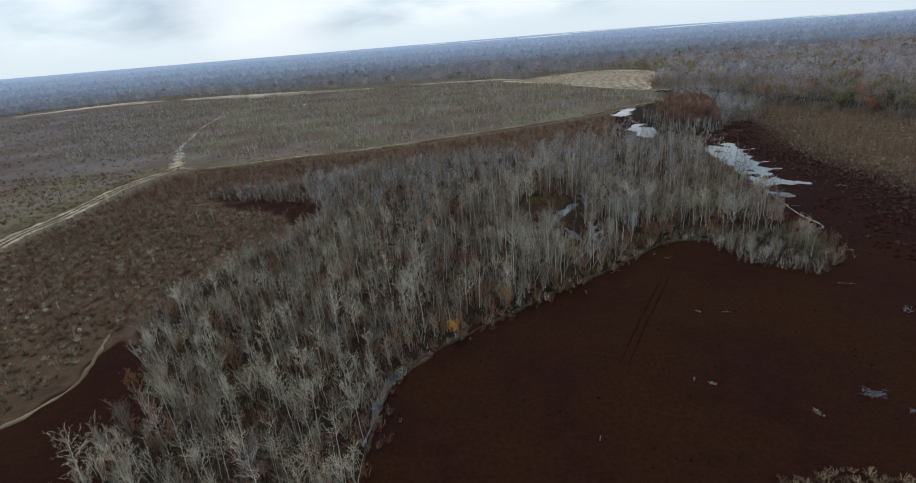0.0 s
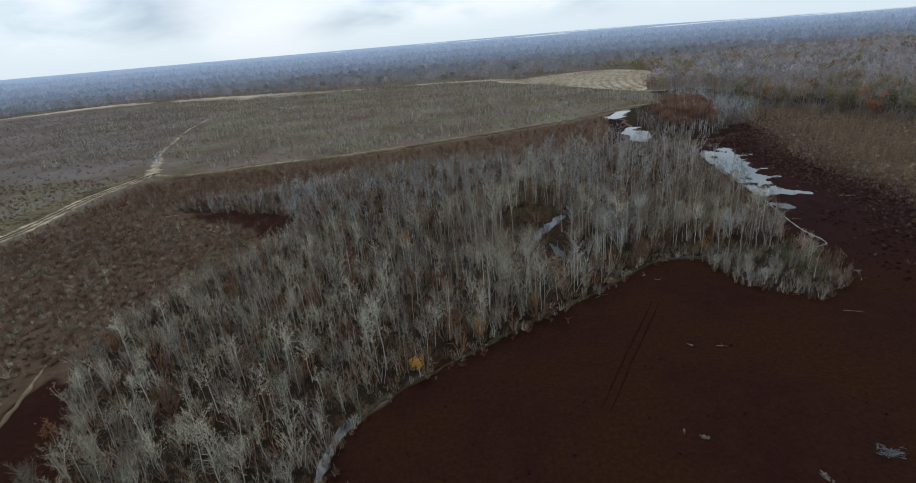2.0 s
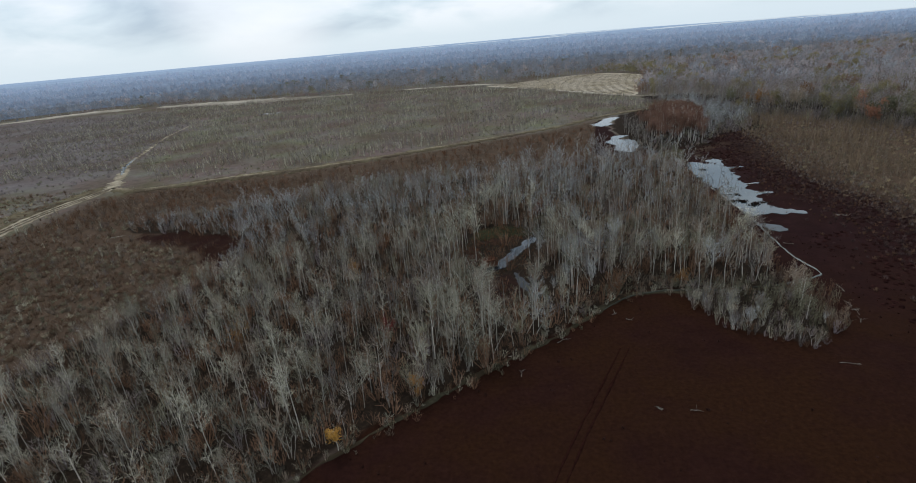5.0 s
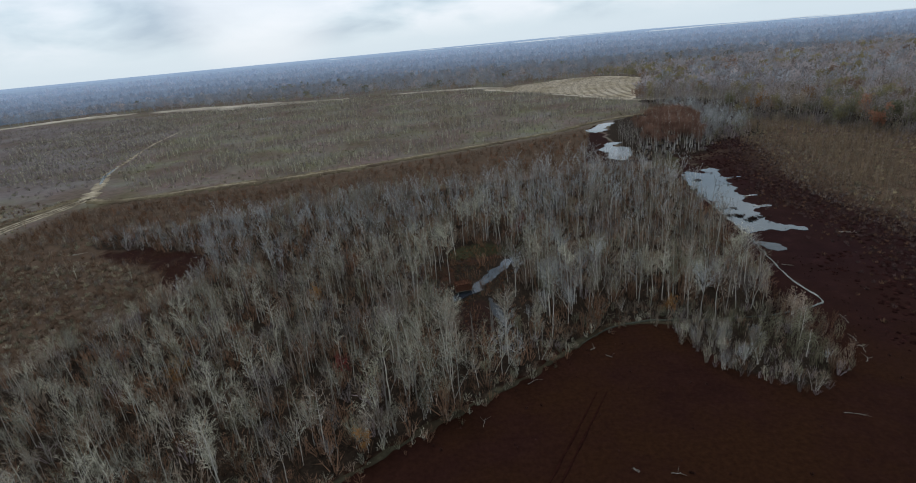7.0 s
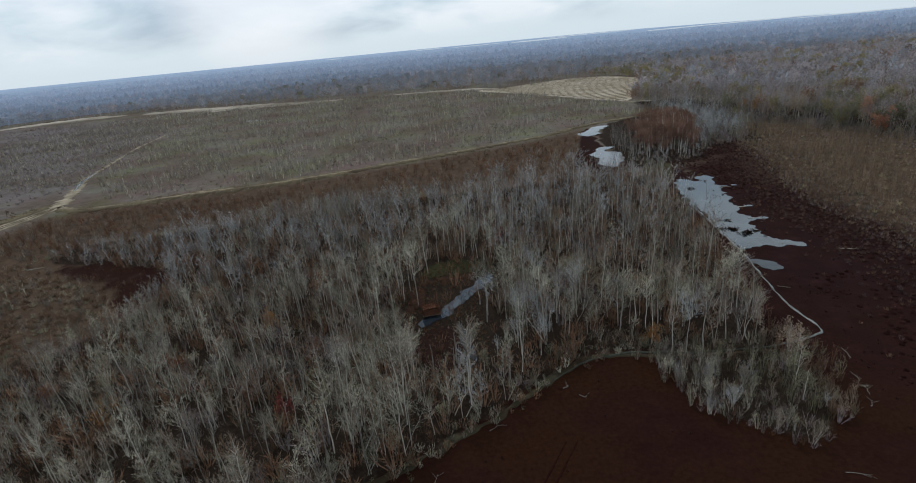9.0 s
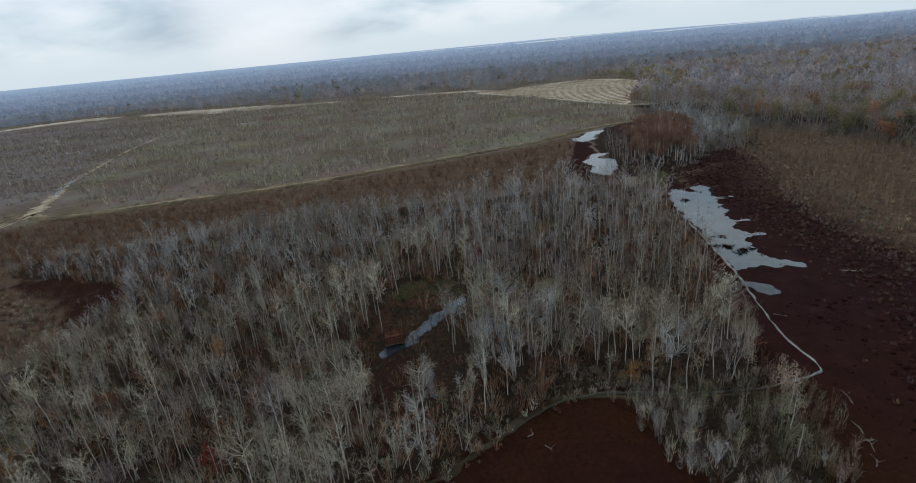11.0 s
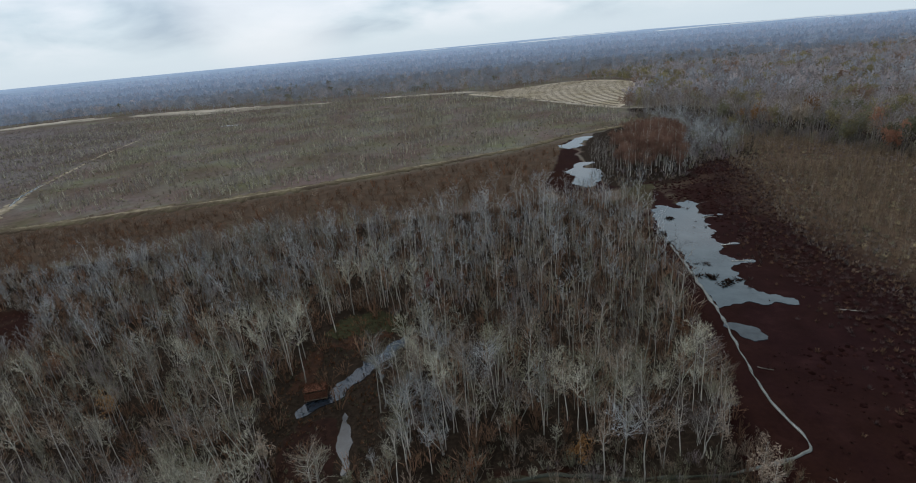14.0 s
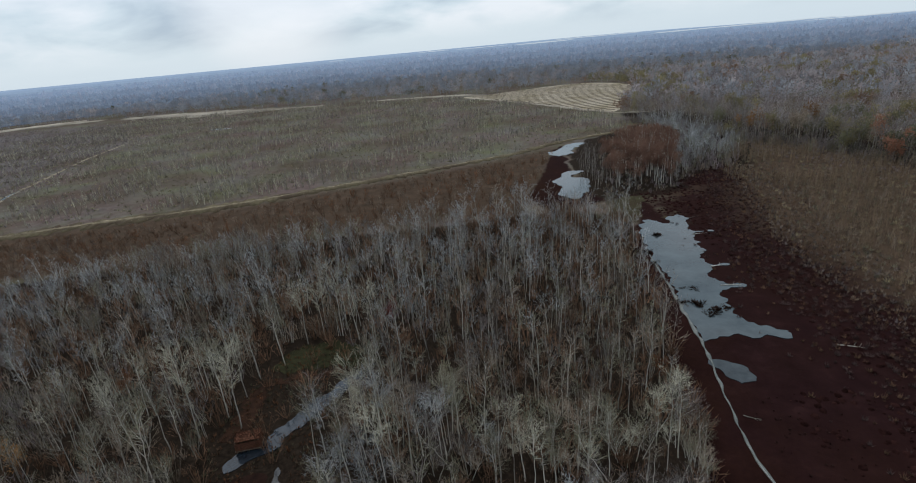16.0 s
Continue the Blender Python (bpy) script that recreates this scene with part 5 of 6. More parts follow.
planted("mud_clumps", clumps, [[(*b, m)] for m in range(2) for b in TUFTS], [material("dead_marsh_stalks", (0.030, 0.0145, 0.0125), (0.072, 0.038, 0.032), 1.5, 0.95, random_amount=0.4), material("mauve_dead_stalks", (0.056, 0.031, 0.031), (0.12, 0.072, 0.072), 1.5, 0.95, random_amount=0.4)], "low dark clumps of dead stalks on the mud", "dead stalks")

byx, byy, byr = scatter(1.5, MUD_BAY, 143)
bay_rows = rows_of(byx, byy, byr, 0.12, 0.4, 4)
bay_rows[:, 4] += 4 * byr.choice([0, 0, 1], byx.size)
planted("bay_stalks", bay_rows, [[(*b, m)] for m in range(2) for b in TUFTS], [material("russet_bay_stalks", (0.055, 0.028, 0.022), (0.125, 0.066, 0.052), 1.5, 0.95, random_amount=0.4), BROWN_TWIG], "thin russet stalks over the muddy bay", "dead stalks")

# hummocks of the east mud
def hummock(seed):
    """A low, uneven mound: two rings and a top."""
    rng = np.random.RandomState(seed)
    a = np.arange(7) * 2 * np.pi / 7
    o, m = rng.uniform(0.75, 1.15, 7), rng.uniform(0.45, 0.7, 7)
    v = np.concatenate([np.stack([np.cos(a) * o, np.sin(a) * o, np.full(7, -0.1)], 1), np.stack([np.cos(a) * m, np.sin(a) * m, rng.uniform(0.22, 0.42, 7)], 1), [[0, 0, 0.45]]])
    i = np.arange(7)
    j = (i + 1) % 7
    return v, np.concatenate([np.stack([i, j, j + 7], 1), np.stack([i, j + 7, i + 7], 1), np.stack([i + 7, j + 7, np.full(7, 14)], 1)])


def east_mud(x, y, r):
    dry = (gap_to([(106, 180), (100, 143), (100, 132)], x, y, False) > 9) & ~((x < 128) & (x > 100) & (y > 155) & (y < 245)) & ~((x < 124) & (y > 245))
    return (x > 102) & (y > 60) & dry & (r.uniform(size=x.size) < 0.5 + 0.7 * waves(x, y, 14, 22) + 0.25 * (x > 118))


hx_, hy_, hmr = scatter(1.25, MUD_FLAT, 131, east_mud)
planted("mud_hummocks", rows_of(hx_, hy_, hmr, 0.2, 0.75, 5), [[(*hummock(700 + k), 0)] for k in range(5)], [material("peaty_mud", (0.014, 0.0060, 0.0056), (0.038, 0.0165, 0.0145), 1.2, 0.95, spec=0.0, random_amount=0.45)], "low dark red-brown hummocks on the mud", "hummocks")

# ---- cypress stand ----
CYPRESS = [(117, 279), (138, 276), (149, 292), (162, 330), (170, 362), (140, 356), (128, 338), (121, 305)]
GREY_STAND = [(152, 296), (172, 300), (190, 330), (192, 400), (172, 420), (168, 360), (160, 325)]
cyp = []
for k in range(4):
    (v, f), (v2, f2) = bare_tree(260 + k, 19.0, 2.4, 0.5, 14, 3, 2, 0.22, twig_w=0.09, rise=0.35)
    cyp.append(((v, f), leafy(270 + k, 20.0, 3.7, 8.0, 1150, 0.29)))
first = {}
cx, cy, crng = scatter(4.9, CYPRESS, 99)
for x, y in zip(cx, cy):
    k = crng.randint(4)
    place = pose(x, y, 0, 0, 0, crng.uniform(0, 360))
    if k in first:
        ob = copy_thing(first[k], place)
    else:
        ob = first[k] = new("cypress")
        tagged(ob, "tall cypress with rust-brown needles and pale trunk", "tree", "cypress stand by the water")
        for nm, (vv, fv_), mt in (("trunk", cyp[k][0], BARK), ("crown", cyp[k][1], RED_NEEDLE)):
            o = new(nm, mesh_of(nm, vv, fv_, [mt]))
            o.parent = ob
        ob.matrix_basis = place
    low_ = 0.46 + 0.22 * min(1.0, float(gap_to(CYPRESS, np.array([x]), np.array([y]))[0]) / 11) + crng.uniform(-0.04, 0.05)
    ob.scale = (low_ * 1.25, low_ * 1.25, low_)
fx_, fy_, frng = scatter(3.0, [(114, 279), (138, 273), (151, 288), (164, 326), (158, 322), (146, 293), (136, 280), (117, 286)], 102)
planted("front_stand", rows_of(fx_, fy_, frng, 0.4, 0.68, 6), [[(*a, 0), (*b, 1)] for a, b in TALL_FAR], [BARK, COOL_TWIG], "pale bare trees in front of the cypress stand", "trees")
wx_, wy_, wrng = scatter(3.6, [(105, 285), (116, 279), (121, 305), (128, 338), (119, 338)], 100)
planted("west_stand", rows_of(wx_, wy_, wrng, 0.5, 0.85, 6), [[(*a, 0), (*b, 1)] for a, b in TALL_FAR], [DIM_BARK, MAUVE_TWIG], "grey bare trees at the edge of the cypress stand", "trees")
sx, sy, srng = scatter(4.2, GREY_STAND, 101)
planted("grey_stand", rows_of(sx, sy, srng, 0.75, 1.15, 4), [[(*a, 0), (*b, 1)] for a, b in STAND], [DIM_BARK, COOL_TWIG], "pale grey bare trees beside the cypress stand", "trees")

bsx, bsy, bsr = scatter(3.0, [(150, 292), (172, 297), (193, 328), (195, 402), (176, 424), (166, 360), (158, 325)], 139)
stand_rows = rows_of(bsx, bsy, bsr, 0.7, 1.7, 4)
stand_rows[:, 4] += 4 * bsr.choice([0, 1, 1, 2], bsx.size)
csx, csy, csr = scatter(2.6, [(112, 268), (138, 270), (152, 286), (166, 330), (150, 340), (126, 338), (116, 300)], 145)
foot_rows = rows_of(csx, csy, csr, 0.25, 0.75, 4)
foot_rows[:, 4] += 4 * csr.choice([0, 1, 1, 2], csx.size)
stand_rows = np.concatenate([stand_rows, foot_rows])
planted("stand_brush", stand_rows, [[(*b, m)] for m in range(3) for b in BUSHES], [OLIVE_TWIG, MAUVE_BRUSH, WARM_TWIG], "grey and olive brush below the bare stand", "brush")

# ---- far woods ----
def far_tree(seed, h, wide, count, length, w):
    """A slim trunk and a rounded, airy crown of sprays."""
    rng = np.random.RandomState(seed)
    stem, fine = Parts(), Parts()
    stem.add(cone(np.array([0, 0, -0.3]), np.array([rng.normal() * 0.3, rng.normal() * 0.3, h * 0.8]), 0.18, 0, 3, rng))
    mid_z, half = h * 0.56, h * 0.43
    for k in range(count):
        d = rng.normal(size=3)
        d /= np.linalg.norm(d)
        c = np.array([0, 0, mid_z]) + d * (wide, wide, half) * rng.uniform(0.45, 1.0) * rng.uniform(0.85, 1.1)
        way = d * 0.8 + rng.normal(size=3) * 0.55 + (0, 0, 0.5)
        fine.add(blade(c - way * length * 0.5, c + way * length * 0.5, w * rng.uniform(0.6, 1.3), rng))
    return stem.done(), fine.done()


EAST_KINDS = [bare_tree(300 + k, 14.5 + 0.5 * k, 3.7 + 0.35 * k, 0.22, 10, 3, 5, 0.10, twig_w=0.17, rise=1.0) for k in range(4)]
NORTH_KINDS = [far_tree(320 + k, 16.0, 4.6 + 0.4 * k, 46, 2.0, 0.8) for k in range(4)]
BEYOND_KINDS = [far_tree(330 + k, 15.0, 4.4 + 0.4 * k, 32, 2.0, 1.35) for k in range(4)]
# Paler, bluer copy for the rear of the woods: haze in the colour.
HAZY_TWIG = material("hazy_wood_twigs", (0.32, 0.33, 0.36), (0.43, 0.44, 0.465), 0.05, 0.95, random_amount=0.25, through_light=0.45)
FAR_ORANGE = material("dull_orange_leaves", (0.235, 0.16, 0.118), (0.38, 0.27, 0.20), 1.0, 0.9, random_amount=0.3, through_light=0.45)
FAR_RUST = material("rust_orange_leaves", (0.25, 0.13, 0.085), (0.40, 0.22, 0.15), 1.0, 0.9, random_amount=0.3, through_light=0.45)
FAR_MATS = [FAR_HAZE_BROWN, FAR_HAZE_TWIG, FAR_HAZE_BROWN, FAR_ORANGE, YELLOW_LEAF, GREEN_LEAF]


def far_list(kinds):
    out_list = [[(*a, 0), (*b, m)] for m in (1, 2) for a, b in kinds]
    for m in (3, 4, 5):
        for k in range(2):
            out_list.append([(*kinds[k][0], 0), (*leafy(310 + k, 14.5, 4.8, 2.5, 300 if len(kinds[0][1][1]) > 100 else 110, 0.72 if len(kinds[0][1][1]) > 100 else 1.05), m)])
    return out_list


EAST_WOOD = [(176, 482), (178, 430), (194, 400), (201, 348), (210, 335), (219, 318), (222, 296), (231, 279), (242, 252), (275, 190), (620, 190), (1000, 620), (900, 900), (210, 760), (252, 676)]
ex, ey, erng = scatter(8.0, EAST_WOOD, 103, lambda x, y, r: r.uniform(size=x.size) < np.where(gap_to(OPEN_LAND, x, y) < 120, 1.0, 0.75))
ek = rows_of(ex, ey, erng, 0.62, 1.1, 4)
pick = erng.uniform(size=ex.size) + 0.10 * waves(ex, ey, 90, 12) + 0.27 * (gap_to(OPEN_LAND, ex, ey) < 50) * (ex > 215) * (ey > 210)
ek[:, 4] = np.where(pick < 0.36, ek[:, 4], np.where(pick < 0.90, ek[:, 4] + 4, np.where(pick < 0.945, 8 + erng.randint(0, 2, ex.size), np.where(pick < 1.14, 10 + erng.randint(0, 2, ex.size), 12 + erng.randint(0, 2, ex.size)))))
back_wood = ey + 0.6 * ex > 620
planted("east_woods_beyond", ek[back_wood], far_list(BEYOND_KINDS), [FAR_HAZE_BROWN, HAZY_TWIG] + FAR_MATS[2:], "mixed late-autumn woods, mostly bare, haze in their grey colour", "woods")
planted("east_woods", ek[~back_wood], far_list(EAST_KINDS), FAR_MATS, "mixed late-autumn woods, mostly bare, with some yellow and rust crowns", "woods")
front = smooth_line([(178, 436), (194, 402), (202, 347), (211, 335), (220, 317), (223, 295), (233, 278), (244, 250), (268, 205), (300, 150)], 1.9)
frr = np.random.RandomState(141)
front = np.concatenate([front + frr.normal(size=front.shape) * 3 + (4, 2), np.stack(scatter(5.6, WOOD_EDGE, 142)[:2], 1)])
front_rows = rows_of(front[:, 0], front[:, 1], frr, 0.55, 0.95, 4)
front_rows[:, 4] += 4 * frr.choice([0, 1, 1, 2], len(front))
planted("wood_edge_trees", front_rows, [[(*a, 0), (*b, m)] for m in (1, 2, 3) for a, b in EAST_KINDS], [DIM_BARK, FAR_MAUVE, WARM_TWIG, MAUVE_TWIG], "slim bare trees crowding the edge of the woods", "trees")
NORTH_WOOD = [(-1400, 560), (-655, 765), (-575, 852), (-430, 852), (-370, 832), (-154, 777), (-64, 777), (59, 744), (87, 716), (208, 758), (900, 880), (1150, 1200), (300, 1500), (-900, 1500), (-1900, 1300)]
nx_, ny_, nrng = scatter(12.3, NORTH_WOOD, 105, lambda x, y, r: (np.abs(x) < y * 0.98 + 60) & (np.hypot(x, y) < 1210) & (r.uniform(size=x.size) < np.where(gap_to(OPEN_LAND, x, y) < 100, 1.0, 0.72)))
nk = rows_of(nx_, ny_, nrng, 0.75, 1.15, 4)
pick = nrng.uniform(size=nx_.size)
nk[:, 4] = np.where(pick < 0.78, nk[:, 4], np.where(pick < 0.985, nk[:, 4] + 4, 12))
planted("north_woods", nk, far_list(NORTH_KINDS), [NORTH_HAZE_TWIG, NORTH_HAZE_TWIG] + FAR_MATS[2:], "bare woods beyond the fields, haze in their grey colour", "woods")

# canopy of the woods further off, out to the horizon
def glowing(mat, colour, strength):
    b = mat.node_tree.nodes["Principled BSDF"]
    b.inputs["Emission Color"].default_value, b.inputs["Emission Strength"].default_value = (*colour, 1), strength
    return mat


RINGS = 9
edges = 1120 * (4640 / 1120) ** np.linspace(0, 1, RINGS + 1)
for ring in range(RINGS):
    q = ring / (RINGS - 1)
    # Emission grows ring by ring: distance haze put into the canopy's glow.
    mat = glowing(material("hazed_distant_woods", (0.085, 0.10, 0.125), (0.16, 0.18, 0.21), 0.05 * (1 - q) + 0.012, 1.0), (0.43, 0.59, 0.82), 0.12 + 0.34 * q ** 1.4)
    cols, rows_n = int(420 - 200 * q), 16
    A, R = np.meshgrid(np.linspace(-1.25, 1.25, cols), np.linspace(edges[ring], edges[ring + 1], rows_n))
    jit = np.random.RandomState(60 + ring)
    R[1:-1] += jit.uniform(-0.45, 0.45, R[1:-1].shape) * (edges[ring + 1] - edges[ring]) / (rows_n - 1)
    A = A + jit.uniform(-0.5, 0.5, A.shape) * 2.5 / cols * (np.arange(rows_n) % (rows_n - 1) > 0)[:, None]
    bxx, byy = (np.sin(A) * R).ravel(), (np.cos(A) * R).ravel()
    lift_z = np.random.RandomState(40 + ring).uniform(-1, 1, bxx.size)
    border = (R.ravel() < edges[ring] + 1) | (R.ravel() > edges[ring + 1] - 1)
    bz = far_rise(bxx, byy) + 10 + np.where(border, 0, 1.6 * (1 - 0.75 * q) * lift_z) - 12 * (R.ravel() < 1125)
    tagged(new("backdrop_%d" % (ring + 1), mesh_of("backdrop", np.stack([bxx, byy, bz], 1), grid_faces(cols, rows_n), [mat], smooth=True)), "woods stretching to the horizon, blue haze put into their glow", "woods", kind="structure")

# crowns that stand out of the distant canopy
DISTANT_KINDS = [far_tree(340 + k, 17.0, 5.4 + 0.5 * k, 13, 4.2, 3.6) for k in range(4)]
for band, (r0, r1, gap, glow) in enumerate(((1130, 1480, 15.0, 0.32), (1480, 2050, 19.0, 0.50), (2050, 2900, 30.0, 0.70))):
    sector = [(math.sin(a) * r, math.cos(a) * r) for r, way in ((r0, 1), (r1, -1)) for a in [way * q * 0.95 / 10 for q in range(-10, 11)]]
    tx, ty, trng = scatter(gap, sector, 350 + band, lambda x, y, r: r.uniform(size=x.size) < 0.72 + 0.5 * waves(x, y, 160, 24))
    # Haze is added to the crowns as glow, stronger in each farther band.
    mats_ = [glowing(material("hazed_distant_crowns", c0, c1, 0.02, 1.0, random_amount=0.12, through_light=0.5), (0.43, 0.57, 0.80), glow) for c0, c1 in (((0.13, 0.145, 0.17), (0.22, 0.235, 0.265)), ((0.18, 0.165, 0.175), (0.27, 0.25, 0.26)))]
    rows_ = rows_of(tx, ty, trng, 0.8, 1.2 + 0.15 * band, 4)
    rows_[:, 4] += 4 * (trng.uniform(size=tx.size) < 0.35)
    planted("backdrop_%d" % (RINGS + 1 + band), rows_, [[(*a, m), (*b, m)] for m in range(2) for a, b in DISTANT_KINDS], mats_, "bare grey crowns of the distant woods, haze added as glow", "woods", "structure")

# lone clumps of trees at the rim of the far field, and a thicket out in it
for cx_, cy_, n_, spread_, sc_ in ((88, 706, 9, 9, 0.62), (-418, 838, 8, 14, 0.8), (-440, 616, 14, 16, 0.34), (-150, 772, 5, 10, 0.5)):
    lrng = np.random.RandomState(int(cy_))
    planted("tree_clump", np.stack([cx_ + lrng.normal(size=n_) * spread_, cy_ + lrng.normal(size=n_) * spread_ * 0.5, lrng.uniform(0.8, 1.2, n_) * sc_, lrng.uniform(0, 6, n_), lrng.randint(0, 4, n_)], 1), [[(*a, 0), (*b, 0)] for a, b in NORTH_KINDS], [FAR_MAUVE], "clump of dull bare trees at the field's edge", "trees")

# ---- single things ----
def part(name, bm, material_, parent, label=""):
    me = bpy.data.meshes.new(name)
    bmesh.ops.recalc_face_normals(bm, faces=bm.faces)
    bm.to_mesh(me)
    bm.free()
    me.materials.append(material_)
    o = new(name, me)
    o.parent = parent
    return tagged(o, label)


def box_bm(size, at, bevel=0.02):
    bm = bmesh.new()
    bmesh.ops.create_cube(bm, size=1, matrix=Matrix.Translation(at) @ Matrix.Diagonal((*size, 1)))
    bmesh.ops.bevel(bm, geom=bm.edges, offset=bevel, segments=1, affect="EDGES")
    return bm


def brush_bm(size, at, count, seed, reach=0.5):
    """Cut brush tied upright along a wall or over a roof."""
    rng = np.random.RandomState(seed)
    p = Parts()
    for k in range(count):
        foot = arr(at) + (rng.uniform(-0.5, 0.5, 3) * size)
        d = np.array([rng.normal() * 0.35, rng.normal() * 0.35, 1.0 if size[2] > 0.5 else 0.35])
        p.add(cone(foot - d * reach * 0.5, foot + d * reach * rng.uniform(0.5, 1.1), 0.075, 0, 3, rng))
    v, f = p.done()
    bm = bmesh.new()
    vs = [bm.verts.new(q) for q in v]
    for q in f:
        bm.faces.new([vs[i] for i in q])
    return bm


# hunting hide in the clearing
hide = tagged(new("hunting_hide"), "brush-covered brown hunting hide on posts in the clearing", "hut")
part("deck", box_bm((4.6, 2.9, 0.16), (0, 0, 0.55)), PLANK, hide, "weathered plank deck")
for px, py in ((-2.0, -1.2), (2.0, -1.2), (-2.0, 1.2), (2.0, 1.2)):
    part("post", box_bm((0.14, 0.14, 2.9), (px, py, 1.1)), PLANK, hide)
part("roof", box_bm((4.3, 2.6, 0.12), (0, 0.1, 2.45)), THATCH, hide)
for nm, sz, at in (("back_wall", (4.2, 0.1, 1.7), (0, 1.3, 1.55)), ("side_wall", (0.1, 2.4, 1.7), (-2.1, 0, 1.55)), ("side_wall", (0.1, 2.4, 1.7), (2.1, 0, 1.55)), ("front_wall", (4.2, 0.1, 1.45), (0, -1.3, 1.4))):
    part(nm, box_bm(sz, at), THATCH, hide)
    part("brush_cover", brush_bm((sz[0] + 0.15, sz[1] + 0.15, sz[2]), at, 110, len(nm), 0.55), THATCH, hide)
part("roof_brush", brush_bm((4.5, 2.8, 0.1), (0, 0.1, 2.6), 260, 9, 0.6), THATCH, hide, "heaped rust-brown brush")
hide.matrix_basis = pose(25.3, 150.6, 0.05, 0, 0, 12)
hide.scale = (0.88, 0.88, 0.88)


def snag(x, y, h, lean, seed):
    rng = np.random.RandomState(seed)
    p = Parts()
    a = np.array([0, 0, -0.3])
    for k in range(5):
        b_ = a + np.array([lean * h / 5 + rng.normal() * 0.08, rng.normal() * 0.08, h / 5])
        p.add(cone(a, b_, 0.17 - 0.022 * k, 0.148 - 0.022 * k, 6, rng))
        if k > 1:
            p.add(cone(b_ - (0, 0, 0.4), b_ + (rng.choice([-1, 1]) * rng.uniform(0.5, 1.4), rng.normal() * 0.4, 0.7), 0.06, 0.015, 4, rng))
        a = b_
    o = new("dead_tree", mesh_of("dead_tree", *p.done(), [DRIFTWOOD]))
    o.matrix_basis = pose(x, y, 0, 0, 0, rng.uniform(0, 360))
    return tagged(o, "bleached broken dead tree trunk standing in the pool", "dead tree", "dead trunks")


for k, (x, y, h) in enumerate(((31, 123, 9), (27, 126, 8), (12, 107, 10), (17, 109, 9.5), (31, 131, 7), (35, 119, 6), (10.5, 106, 8), (40, 122, 6.5))):
    snag(x, y, h, 0.03, 400 + k)


def log(x, y, length, turn_, seed, r=0.16, wood=DRIFTWOOD):
    rng = np.random.RandomState(seed)
    p = Parts()
    a = np.array([-length / 2, 0, r * 0.8])
    for k in range(5):
        b_ = a + np.array([length / 5, rng.normal() * 0.1, rng.normal() * 0.03])
        p.add(cone(a, b_, r * (1 - 0.13 * k), r * (0.87 - 0.13 * k), 6, rng))
        if k in (2, 3):
            p.add(cone(b_, b_ + (0.6, rng.choice([-1, 1]) * 0.9, 0.35), r * 0.4, 0.01, 4, rng))
        a = b_
    o = new("fallen_log", mesh_of("fallen_log", *p.done(), [wood]))
    o.matrix_basis = pose(x, y, 0.05, 0, 0, turn_)
    return tagged(o, "bleached fallen log with broken limbs on the mud", "log", "fallen logs")


for k, (x, y, ln, tn) in enumerate(((129.5, 166.5, 4.2, -20), (99.3, 125, 3.4, 80), (96.5, 118, 1.6, 60), (95.5, 115, 2.2, 75), (94, 112, 1.6, 50), (103.5, 150, 2.4, -35), (83, 99.5, 3, -10), (52, 119, 1.2, -20), (49.5, 121.5, 1.0, 40),
                                    (28, 103.5, 2.0, 70), (53, 91, 1.2, 5), (128, 226, 4.5, 8), (123, 204, 3.5, 5), (121, 193, 4.5, -8), (131, 240, 3, 20), (37, 113, 2.5, 30), (-107.5, 203, 5.0, 15))):
    pale = k in (0, 11, 12, 13, 16)
    log(x, y, ln, tn, 430 + k, 0.13 if pale else 0.05 + 0.015 * (k % 3), BARK if pale else DRIFTWOOD)

stake = tagged(new("marker_stake", mesh_of("marker_stake", *cone(np.array([0, 0, -0.2]), np.array([0.03, 0, 1.0]), 0.035, 0.03, 6, np.random.RandomState(1)), [WHITE_PAINT])), "thin white marker stake in the mud", "stake")
stake.matrix_basis = pose(19, 58, 0)
def heap(seed, h, wide, count):
    """Branches thrown over one another, lying nearly flat."""
    rng = np.random.RandomState(seed)
    p = Parts()
    for k in range(count * 2):
        a, ln = rng.uniform(0, 6.3), wide * rng.uniform(0.3, 0.8)
        c = np.array([*(rng.normal(size=2) * wide * (0.42, 0.2)), rng.uniform(0.02, h * 0.5)])
        d = np.array([math.cos(a), 0.6 * math.sin(a), rng.normal() * 0.12]) * ln / 2
        p.add(cone(c - d, c + d, 0.045, 0.01, 4, rng))
        for e in range(3):
            q = c + d * rng.uniform(-0.5, 0.9)
            p.add(blade(q, q + np.array([*rng.normal(size=2) * 0.3 * ln, abs(rng.normal()) * 0.2 * h]), 0.05, rng))
    return p.done()


GREY_DEBRIS = material("wet_grey_branches", (0.10, 0.105, 0.12), (0.24, 0.25, 0.28), 2.0, 0.6)
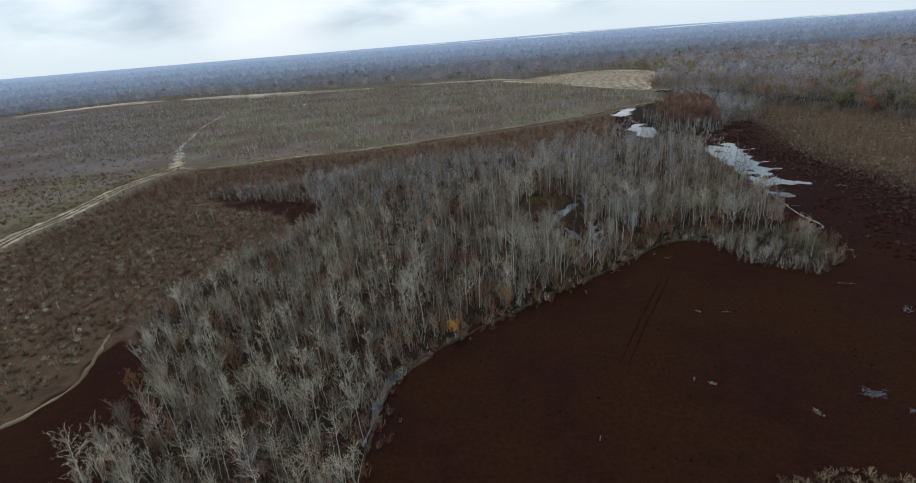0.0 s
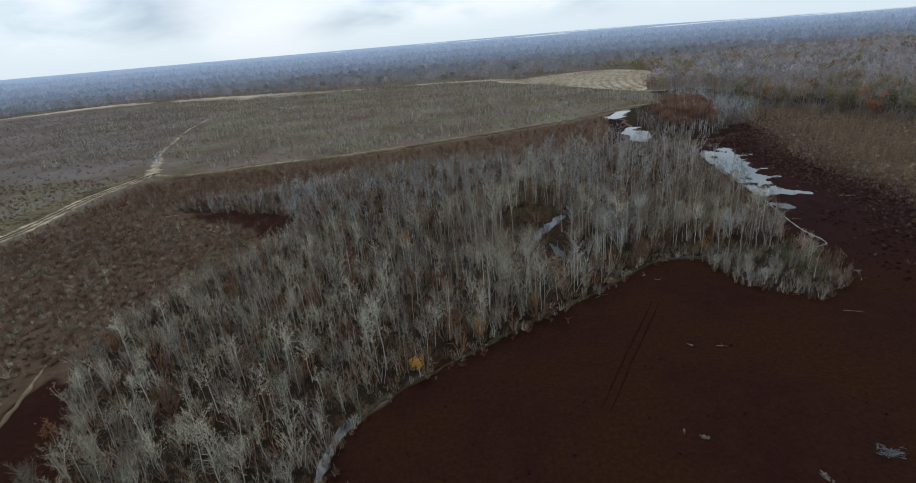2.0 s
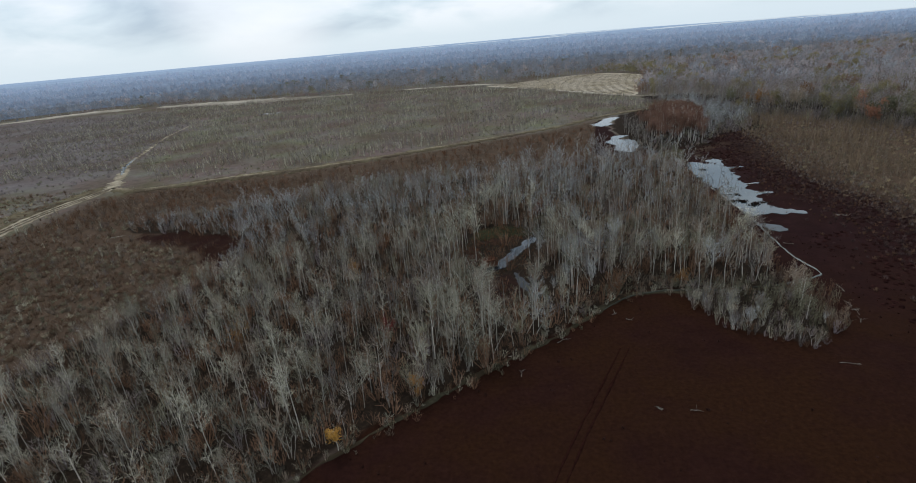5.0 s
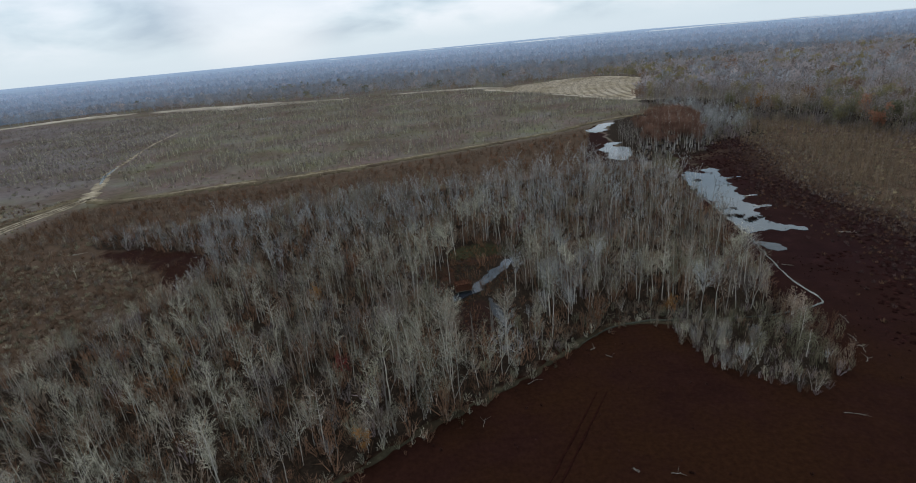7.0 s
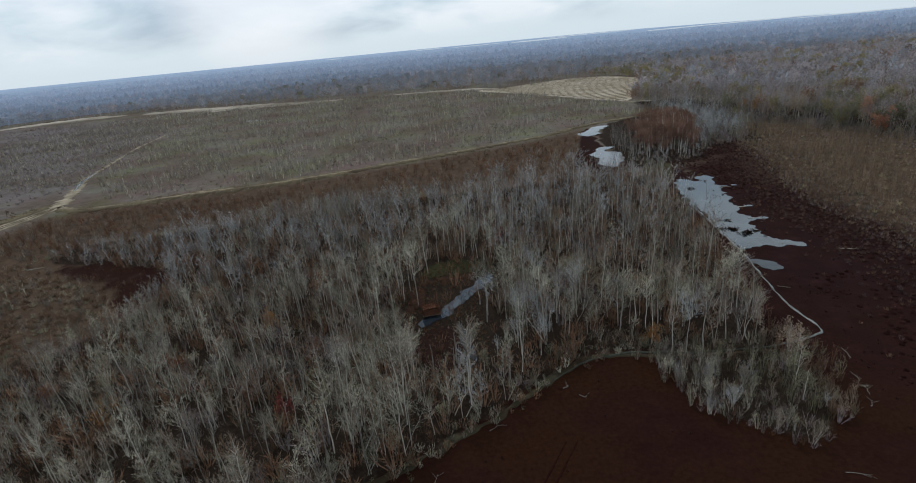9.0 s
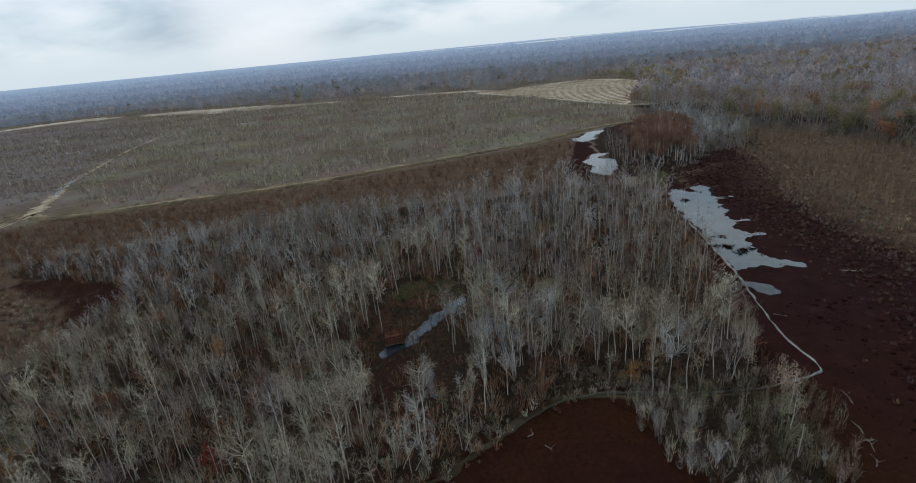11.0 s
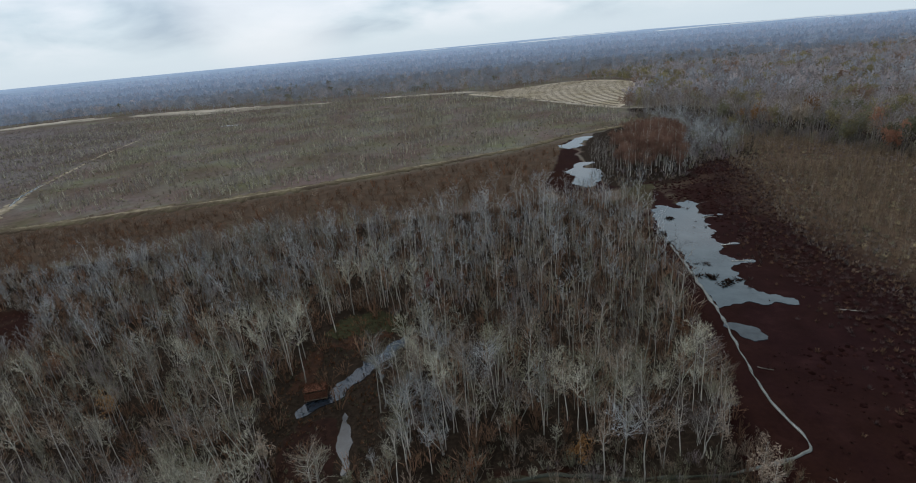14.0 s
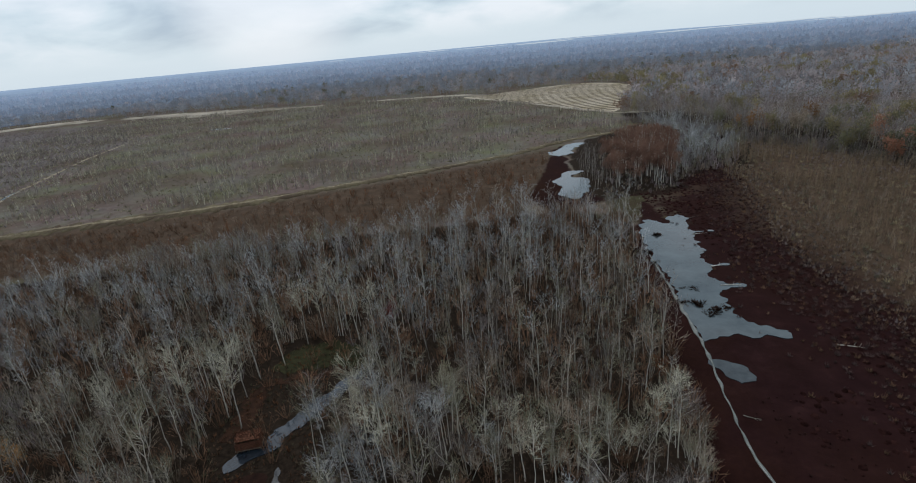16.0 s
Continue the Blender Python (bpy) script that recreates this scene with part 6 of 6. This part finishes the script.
for k, (x, y, ht, wd, st, mt, lab) in enumerate(((63, 64, 0.7, 2.4, 16, GREY_DEBRIS, "heap of wet grey branches on the mud"), (86.5, 87.3, 0.5, 2.0, 12, GREY_DEBRIS, "heap of wet grey branches on the mud"), (52, 61, 0.4, 1.2, 9, DRIFTWOOD, "small heap of dull twigs on the mud"),
                                               (40.3, 69, 0.35, 0.75, 14, PALE_EARTH, "small heap of pale broken reeds on the mud"), (66, 60, 0.3, 1.2, 8, GREY_DEBRIS, "small heap of dull twigs on the mud"), (38, 70.5, 0.25, 0.6, 7, PALE_EARTH, "small heap of pale broken reeds on the mud"),
                                               (48, 92, 0.3, 0.7, 7, DRIFTWOOD, "small heap of dull twigs on the mud"), (96, 116, 0.4, 0.8, 8, PALE_EARTH, "small heap of pale broken reeds on the mud"))):
    ob = tagged(new("branch_heap", mesh_of("branch_heap", *heap(650 + k, ht, wd, st), [mt])), lab, "debris")
    ob.matrix_basis = pose(x, y, 0.03, 0, 0, 50 * k)

RUT = material("pressed_mud", (0.0150, 0.0058, 0.0046), (0.031, 0.0118, 0.0088), 1.0, 0.95, spec=0.0)
for side in (-0.85, 0.85):
    ribbon("wheel_rut", [(48 + side, 109), (44 + side, 102.5), (40 + side, 96), (35 + side, 88), (31 + side, 81), (28 + side, 76)], [0.12, 0.34, 0.38, 0.34, 0.10], 0.05, RUT, 0.4, "faint wheel track pressed into the mud", "rut", 65, 0.7)

# straw-coloured brush heap near the start
hx, hy, hrng = scatter(0.85, [(41, 38.5), (37.5, 42), (38, 48.5), (45, 50.5), (52, 49.5), (58, 47), (60, 43), (56, 39.5), (48, 37.5)], 111)
planted("straw_thicket", np.stack([hx, hy, hrng.uniform(0.2, 0.55, hx.size), hrng.uniform(0, 6, hx.size), hrng.randint(0, 16, hx.size)], 1), [[(b[0] * (1.2, 1.2, 0.7), b[1], m)] for m in (0, 0, 1, 2) for b in BUSHES], [STRAW, WARM_TWIG, MARSH_BROWN], "thicket of pale straw-coloured brush on the mud", "brush")

# trees and shrubs that still hold coloured leaves
LEAFY_WOOD = bare_tree(500, 6.5, 1.6, 0.3, 12, 3, 3, 0.09)
# broad leafy trees that stand out along the edge of the east woods
EDGE_LEAFY = [(210, 354, 14, ORANGE_LEAF, "tawny"), (214, 343, 13, YELLOW_LEAF, "olive-yellow"), (240, 357, 15, ORANGE_LEAF, "tawny"), (226, 317, 14, YELLOW_LEAF, "olive-yellow"), (228, 304, 14, GREEN_LEAF, "olive-green"), (226, 284, 12, FAR_RUST, "rust-orange"),
              (231, 326, 15, GREEN_LEAF, "olive-green"), (222, 338, 14, WARM_TWIG, "dull brown"), (252, 345, 15, GREEN_LEAF, "olive-green"), (274, 338, 15, YELLOW_LEAF, "olive-yellow"), (238, 310, 15, FAR_RUST, "rust-orange"), (246, 290, 14, GREEN_LEAF, "olive-green"), (200, 372, 13, GREEN_LEAF, "olive-green")]
edge_r = random.Random(171)
for k, (x, y, h, mt, lab) in enumerate(EDGE_LEAFY):
    tree = tagged(new("autumn_tree"), "broad %s leafy tree at the edge of the woods" % lab, "tree", "leafy trees along the woods")
    tree.matrix_basis = pose(x, y, 0, 0, 0, edge_r.uniform(0, 360))
    stem, _ = EAST_KINDS[k % 4]
    for nm, data, m in (("trunk", stem, DIM_BARK), ("crown", leafy(340 + k, h * 1.02, h * 0.36, h * 0.34, 520, 0.55), mt)):
        ob = new(nm, mesh_of(nm, data[0], data[1], [m]))
        ob.parent = tree

for k, (x, y, h, mt, lab) in enumerate(LEAFY_AT):
    root = tagged(new("leafy_tree"), "small tree holding " + lab + " leaves beside bare trees", "tree")
    sc = h / 6.5
    (v, f), _ = LEAFY_WOOD
    for nm, (vv, fv_), m_ in (("trunk", (v * sc, f), BARK), ("crown", leafy(510 + k, h * 1.02, h * (0.22 + 0.05 * (k % 3)), h * 0.22, 420, 0.17), mt)):
        o = new(nm, mesh_of(nm, vv, fv_, [m_]))
        o.parent = root
    root.matrix_basis = pose(x, y, 0, 0, 0, 40 * k)

# islets of dead stalks in the pond
irng = np.random.RandomState(115)
spots = np.repeat(arr([(111, 193), (108, 187), (110.5, 185.5), (112, 181.5), (109, 224), (108.5, 216), (116, 227), (114, 183), (109.5, 207)]), 5, 0)
ix, iy = (spots + irng.normal(size=spots.shape) * (1.0, 0.6)).T
ISLET = material("islet_stalks", (0.02, 0.012, 0.009), (0.05, 0.03, 0.022), 1.5, 0.95, random_amount=0.4)
planted("pond_islets", np.stack([ix, iy, irng.uniform(0.7, 1.7, ix.size), irng.uniform(0, 6, ix.size), irng.randint(0, 4, ix.size)], 1), [[(b[0] * (1.5, 0.8, 0.5), b[1], 0)] for b in [bush(600 + q, 0.8, 1.0, 34, 0, 0.3, False) for q in range(4)]], [ISLET],
        "dark islets of dead stalks in the shallow pond", "dead stalks")

# pale open land near the horizon, with a bluish glow added to brighten it
GLOWING_PALE_LAND = glowing(material("glowing_pale_fields", (0.42, 0.44, 0.44), (0.62, 0.64, 0.64), 0.01, 1.0), (0.7, 0.8, 0.88), 0.22)
for k, (x, y, wd, dp) in enumerate(((560, 3480, 170, 90), (1330, 3250, 170, 80), (1520, 3350, 110, 60), (980, 3900, 300, 70), (1900, 3500, 420, 80), (2500, 3300, 460, 70), (-150, 3900, 110, 60), (180, 3700, 170, 50), (-760, 3600, 60, 40))):
    z = float(far_rise(np.float64(x), np.float64(y))) + 15
    ob = sheet("far_field", [(-wd, 0), (-wd * 0.3, dp * 0.6), (wd, dp * 0.4), (wd * 0.7, -dp * 0.4), (-wd * 0.4, -dp * 0.6)], 0, GLOWING_PALE_LAND, 10, "pale open hillside fields near the horizon with added glow", "field", 70 + k, 20)
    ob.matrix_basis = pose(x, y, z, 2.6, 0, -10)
